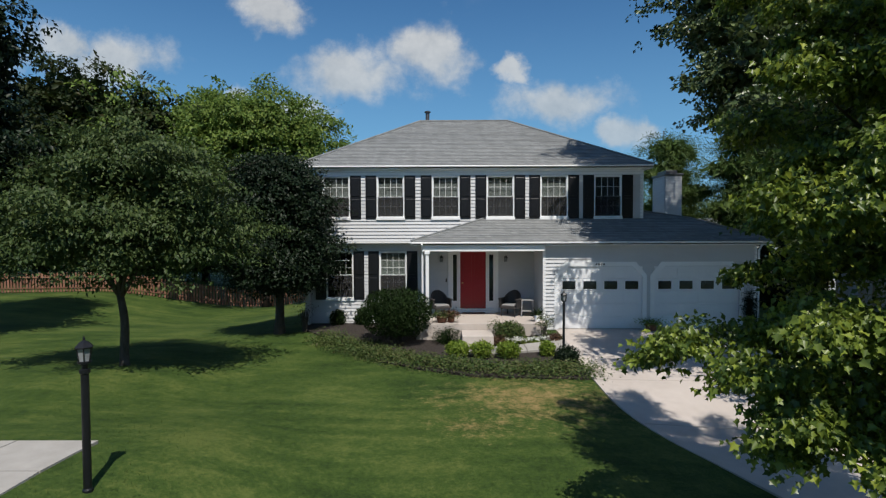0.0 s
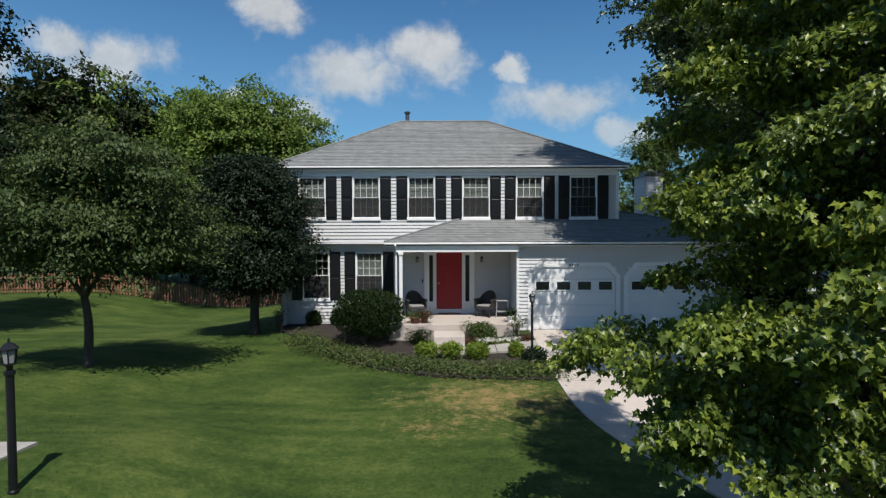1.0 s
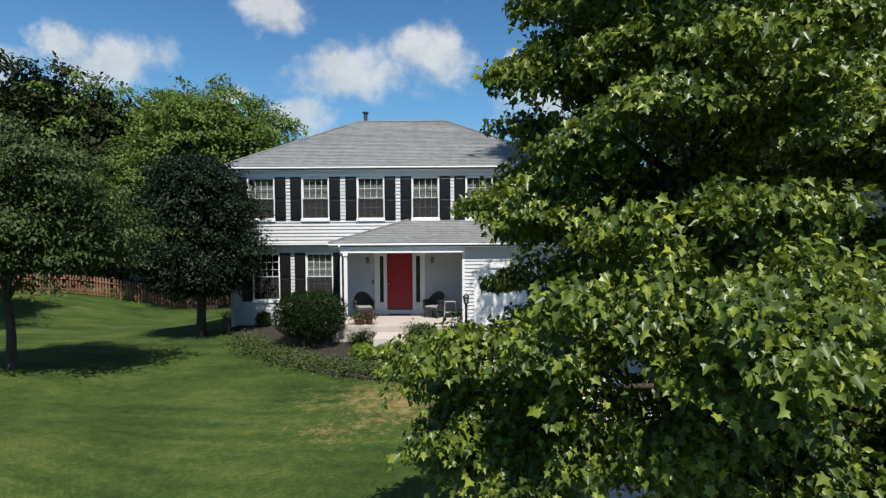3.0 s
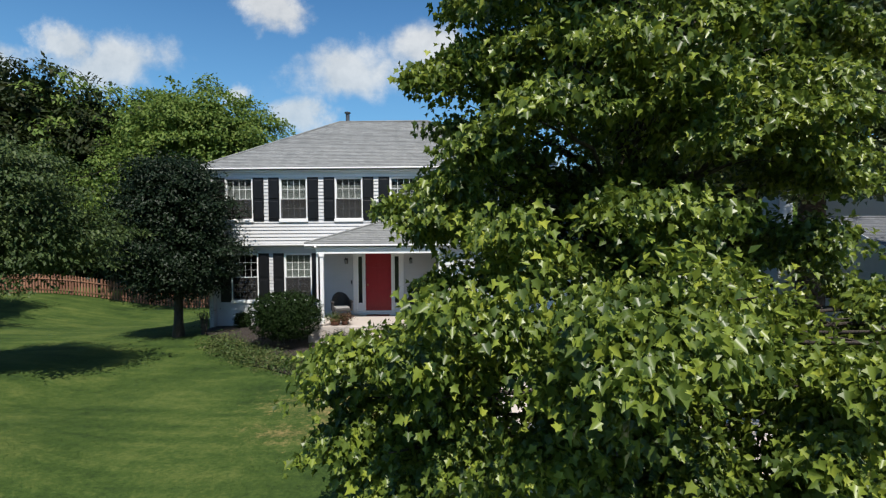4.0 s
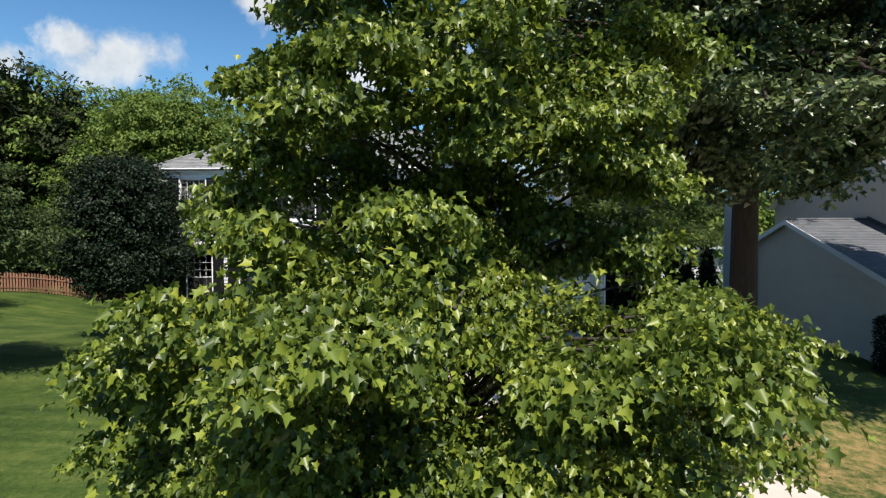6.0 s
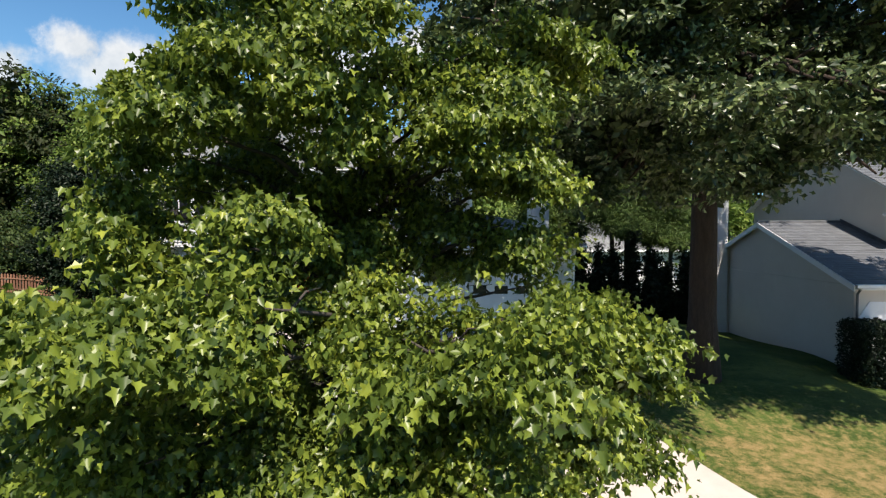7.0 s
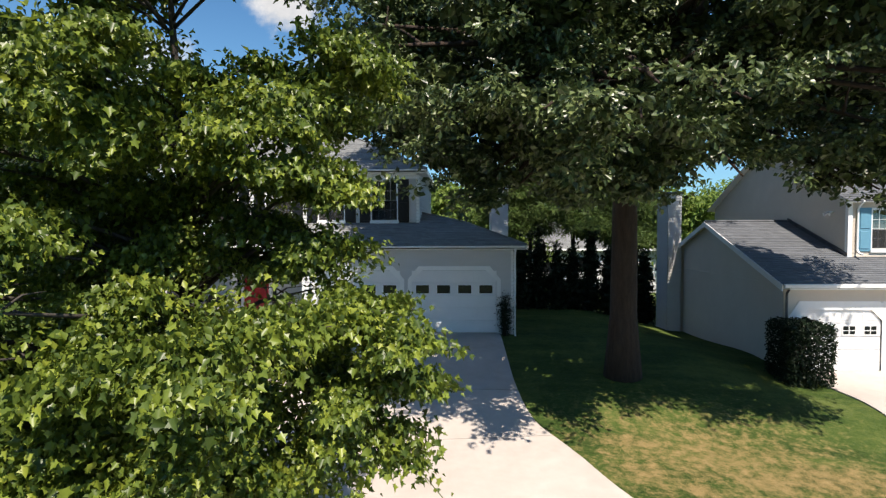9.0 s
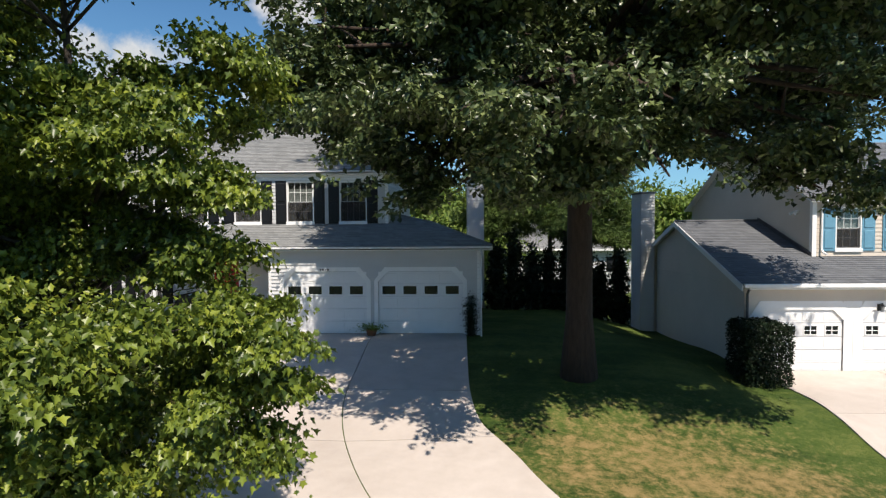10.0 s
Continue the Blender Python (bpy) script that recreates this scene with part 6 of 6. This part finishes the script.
def lamp_post(at, height, r, label):
    """A post lantern: round post, collar, tapered glazed lantern with a peaked cap."""
    p = thing("lamp_post", at, label, "lamp post", "post lanterns")
    t = height - 0.36
    bm = lathe(bmesh.new(), [(r * 1.25, -0.05), (r * 1.25, 0.03), (r, 0.05), (r * 0.95, t - 0.06), (r * 1.25, t - 0.05), (r * 1.25, t - 0.01), (r * 0.6, t)], sides=16)
    part("post", bm, BLACK, p, "black painted metal post", smooth=False)
    part("fitter", lathe(bmesh.new(), [(0.03, t - 0.01), (0.035, t + 0.05), (0.075, t + 0.07), (0.075, t + 0.085)], sides=12), BLACK, p)
    part("lantern_glass", lathe(bmesh.new(), [(0.052, t + 0.086), (0.074, t + 0.235)], sides=6), LAMP_GLASS, p, "pale lantern glass")
    for k in range(6):
        a = k * math.pi / 3
        part("lantern_rib", tube(bmesh.new(), [(0.058 * math.cos(a), 0.058 * math.sin(a), t + 0.08), (0.081 * math.cos(a), 0.081 * math.sin(a), t + 0.24)], [0.007, 0.007], sides=5), BLACK, p)
    part("lantern_cap", lathe(bmesh.new(), [(0.097, t + 0.235), (0.102, t + 0.25), (0.052, t + 0.305), (0.02, t + 0.32), (0.012, t + 0.33), (0.016, t + 0.345), (0.004, t + 0.375)], sides=6), BLACK, p)
    return p


lamp_post((-3.98, 6.07, 0.32), 1.80, 0.045, "black post lantern on the lawn beside the concrete walk")
lamp_post(gz(3.46, 14.7), 1.66 - ground_z(3.46, 14.7), 0.036, "black post lantern in the planting bed at the drive")


def far_house(x0, x1, y0, y1, base, eave, ridge, label):
    h = thing("house", ((x0 + x1) / 2, y0, base), label, "house", "houses behind")
    part("wall", boxes((x0, x1, y0, y1, base - 1, eave)), SIDING, h, "white siding", world=True)
    m = (y0 + y1) / 2
    roof("roof", h, [[(x0 - 0.4, y0 - 0.4, eave), (x1 + 0.4, y0 - 0.4, eave), (x1 + 0.4, m, ridge), (x0 - 0.4, m, ridge)], [(x1 + 0.4, y1 + 0.4, eave), (x0 - 0.4, y1 + 0.4, eave), (x0 - 0.4, m, ridge), (x1 + 0.4, m, ridge)]], "pale grey shingled roof")
    part("gutter", boxes((x0 - 0.4, x1 + 0.4, y0 - 0.5, y0 - 0.4, eave - 0.15, eave)), TRIM, h, world=True)
    for x in np.arange(x0 + 1.0, x1 - 1.0, 3.0):
        part("window", boxes((x, x + 1.0, y0 - 0.03, y0 + 0.02, base + 1.0, base + 2.1)), DARK_GLASS, h, world=True)


far_house(13.5, 29.0, 38.5, 47.5, -0.6, 2.1, 4.3, "long low white house with a pale grey roof")


# ---------------------------------------------------------------- porch things
def armchair(at, turn):
    c = thing("wicker_armchair", at, "dark woven wicker armchair with a pale seat cushion on the porch", "armchair", "porch chairs", turn=turn)
    part("seat", boxes((-0.29, 0.29, -0.27, 0.27, 0.27, 0.36), bevel=0.02), WICKER, c)
    part("cushion", boxes((-0.25, 0.25, -0.27, 0.22, 0.365, 0.425), bevel=0.025), CUSHION, c, "pale grey seat cushion")
    bm = bmesh.new()
    n = 14
    rows = []
    for k in range(n + 1):
        a = math.pi * k / n
        hgt = 0.62 + 0.28 * math.sin(a) ** 1.2
        rows.append([bm.verts.new((math.cos(a) * 0.31 * s, 0.08 + math.sin(a) * 0.24 * s, z)) for s, z in ((1.0, 0.3), (1.04, hgt), (0.93, hgt), (0.9, 0.3))])
    for r, q in zip(rows, rows[1:]):
        for i in range(4):
            bm.faces.new((r[i], q[i], q[(i + 1) % 4], r[(i + 1) % 4]))
    bm.faces.new(rows[0]), bm.faces.new(rows[-1][::-1])
    part("backrest", bm, WICKER, c)
    for sx in (-1, 1):
        part("armrest", boxes((sx * 0.33 - 0.045, sx * 0.33 + 0.045, -0.28, 0.12, 0.58, 0.63), bevel=0.015), WICKER, c)
        part("arm_panel", boxes((sx * 0.33 - 0.02, sx * 0.33 + 0.02, -0.25, 0.1, 0.3, 0.58)), WICKER, c)
        for y in (-0.23, 0.23):
            part("leg", tube(bmesh.new(), [(sx * 0.26, y, 0.0), (sx * 0.25, y, 0.28)], [0.02, 0.026], sides=8), WICKER, c)
    return c


armchair((-0.02, 18.75, 0.32), 22)
armchair((2.5, 18.75, 0.32), -34)


def side_table(at):
    t = thing("side_table", at, "small grey metal side table with thin legs on the porch", "side table")
    part("tabletop", boxes((-0.22, 0.22, -0.2, 0.2, 0.56, 0.585), bevel=0.008), IRON, t)
    part("shelf", boxes((-0.2, 0.2, -0.18, 0.18, 0.18, 0.2)), IRON, t)
    for x in (-0.2, 0.2):
        for y in (-0.18, 0.18):
            part("leg", tube(bmesh.new(), [(x * 1.1, y * 1.1, 0), (x * 0.95, y * 0.95, 0.56)], [0.019, 0.019], sides=6), IRON, t)


side_table((3.05, 18.72, 0.32))


def potted_plant(at, label, leaf, seed, blade=False, r=0.14, pot=TERRACOTTA):
    p = thing("potted_plant", at, label, "plant", "porch pots")
    part("pot", lathe(bmesh.new(), [(r * 0.68, 0), (r * 0.9, 0.17), (r, 0.175), (r, 0.21), (r * 0.85, 0.205)], sides=18), pot, p)
    rng = np.random.default_rng(seed)
    n = 60 if blade else 420
    d = rng.normal(0, 1, (n, 3)) * [1, 1, 0.4] + [0, 0, 0.9 if blade else 0.25]
    places = np.tile([0.0, 0.0, 0.2], (n, 1)) + (rng.normal(0, 0.03, (n, 3)) if blade else rng.normal(0, 1, (n, 3)) * [r * 1.1, r * 1.1, 0.06] + [0, 0, 0.06])
    leaf_mesh("leaves", places, d, rng.normal(0, 0.5, (n, 3)) + [0, 0, 1], (0.34 if blade else 0.075) * rng.uniform(0.6, 1.2, n), "blade" if blade else "plain", leaf, p)
    return p


potted_plant((0.05, 17.42, 0.32), "terracotta bowl of trailing green and red foliage on the porch edge", IVY, 201, r=0.2)
potted_plant((0.35, 17.46, 0.32), "small terracotta pot of russet leaves on the porch edge", RUSSET, 202)
potted_plant((3.22, 17.55, 0.32), "white pot with spiky green leaves on the porch edge", BOX, 203, blade=True, r=0.12, pot=TRIM)
potted_plant((7.0, 17.55, ground_z(7.0, 17.5) + 0.03), "square planter of low yellow-green foliage between the garage doors", LIME, 204, r=0.2, pot=BRICK_RED)


def wall_lantern(x, y, z, label, group=""):
    w = thing("wall_lantern", (x, y, z), label, "lamp", group)
    part("back_plate", boxes((-0.05, 0.05, -0.02, 0.0, -0.1, 0.1), bevel=0.006), BLACK, w)
    part("arm", tube(bmesh.new(), [(0, -0.01, 0.06), (0, -0.08, 0.12), (0, -0.13, 0.09)], [0.01, 0.01, 0.01], sides=6), BLACK, w)
    part("glass", lathe(bmesh.new(), [(0.035, -0.1), (0.055, 0.05)], (0, -0.13, 0), sides=6), LAMP_GLASS, w)
    part("cap", lathe(bmesh.new(), [(0.07, 0.05), (0.03, 0.1), (0.01, 0.14)], (0, -0.13, 0), sides=6), BLACK, w)


for at in (0.02, 2.4):
    wall_lantern(at, LOW_Y - 0.015, 2.3, "small dark wall lantern beside the front door", "porch lanterns")
wall_lantern(21.86, 15.41, 1.24, "small dark wall lantern over the neighbouring garage doors")


def door_mat():
    m = thing("door_mat", (1.2, 19.38, 0.324), "red-brown coir door mat before the front door", "mat")
    part("mat", boxes((-0.42, 0.42, -0.2, 0.2, 0, 0.02), bevel=0.006), BRICK_RED, m)


door_mat()


# ---------------------------------------------------------------- grass blades over the nearer lawn
def build_grass():
    rng = np.random.default_rng(300)
    n = 44000
    x, y = rng.uniform(-11, 3.9, n), 5.4 + 10.9 * rng.random(n) ** 1.5
    x2, y2 = rng.uniform(10.3, 18.5, n // 2), 7.5 + 7.5 * rng.random(n // 2) ** 1.3
    x, y = np.concatenate([x, x2]), np.concatenate([y, y2])
    edge_l = np.interp(y, [6.0, 8.3, 9.7, 11.3, 12.9, 18], [5.95, 4.7, 4.0, 3.74, 3.7, 3.7])
    edge_r = np.interp(y, [6.8, 8.7, 10.1, 11.3, 12.7, 18], [12.8, 11.5, 10.85, 10.4, 10.3, 10.3])
    side = np.interp(y, [6, 9.5, 11, 12.3, 13.7, 15.4], [18.3, 18.3, 18.35, 18.45, 18.4, 18.4])
    keep = ((x < edge_l) | (x > edge_r)) & (x < side) & ~((x < -4.75) & (y < 7.55))
    bed = np.interp(x, [-4.9, -3.6, -2.6, -1.6, -0.6, 0.8, 2.4, 3.7], [18.6, 17.3, 16.1, 14.7, 13.9, 13.3, 13.0, 12.95])
    keep &= ~((x > -4.9) & (x < 4) & (y > bed))
    x, y = x[keep], y[keep]
    z = np.array([ground_z(a, b) for a, b in zip(x, y)])
    dry = np.max([e - np.hypot((x - a) / c, (y - b) / d) for a, b, c, d, e in DRY], axis=0)
    straw = dry + rng.normal(0, 0.22, len(x)) + 0.25 * np.sin(x * 3.1 + y) * np.sin(y * 2.7 - x * 0.8) > 0.28
    for some, name, mat, label in ((~straw, "grass", GRASS, "short mown green grass blades of the lawn"), (straw, "dry_grass", STRAW, "dry straw-coloured grass blades of the lawn")):
        n = int(some.sum())
        ob = leaf_mesh(name, np.column_stack([x, y, z])[some], rng.normal(0, 0.55, (n, 3)) * [1, 1, 0.2] + [0, 0, 0.7], rng.normal(0, 1, (n, 3)), 0.036 * rng.uniform(0.5, 1.3, n), "blade", mat)
        tagged(ob, label, "grass", kind="stuff")


build_grass()
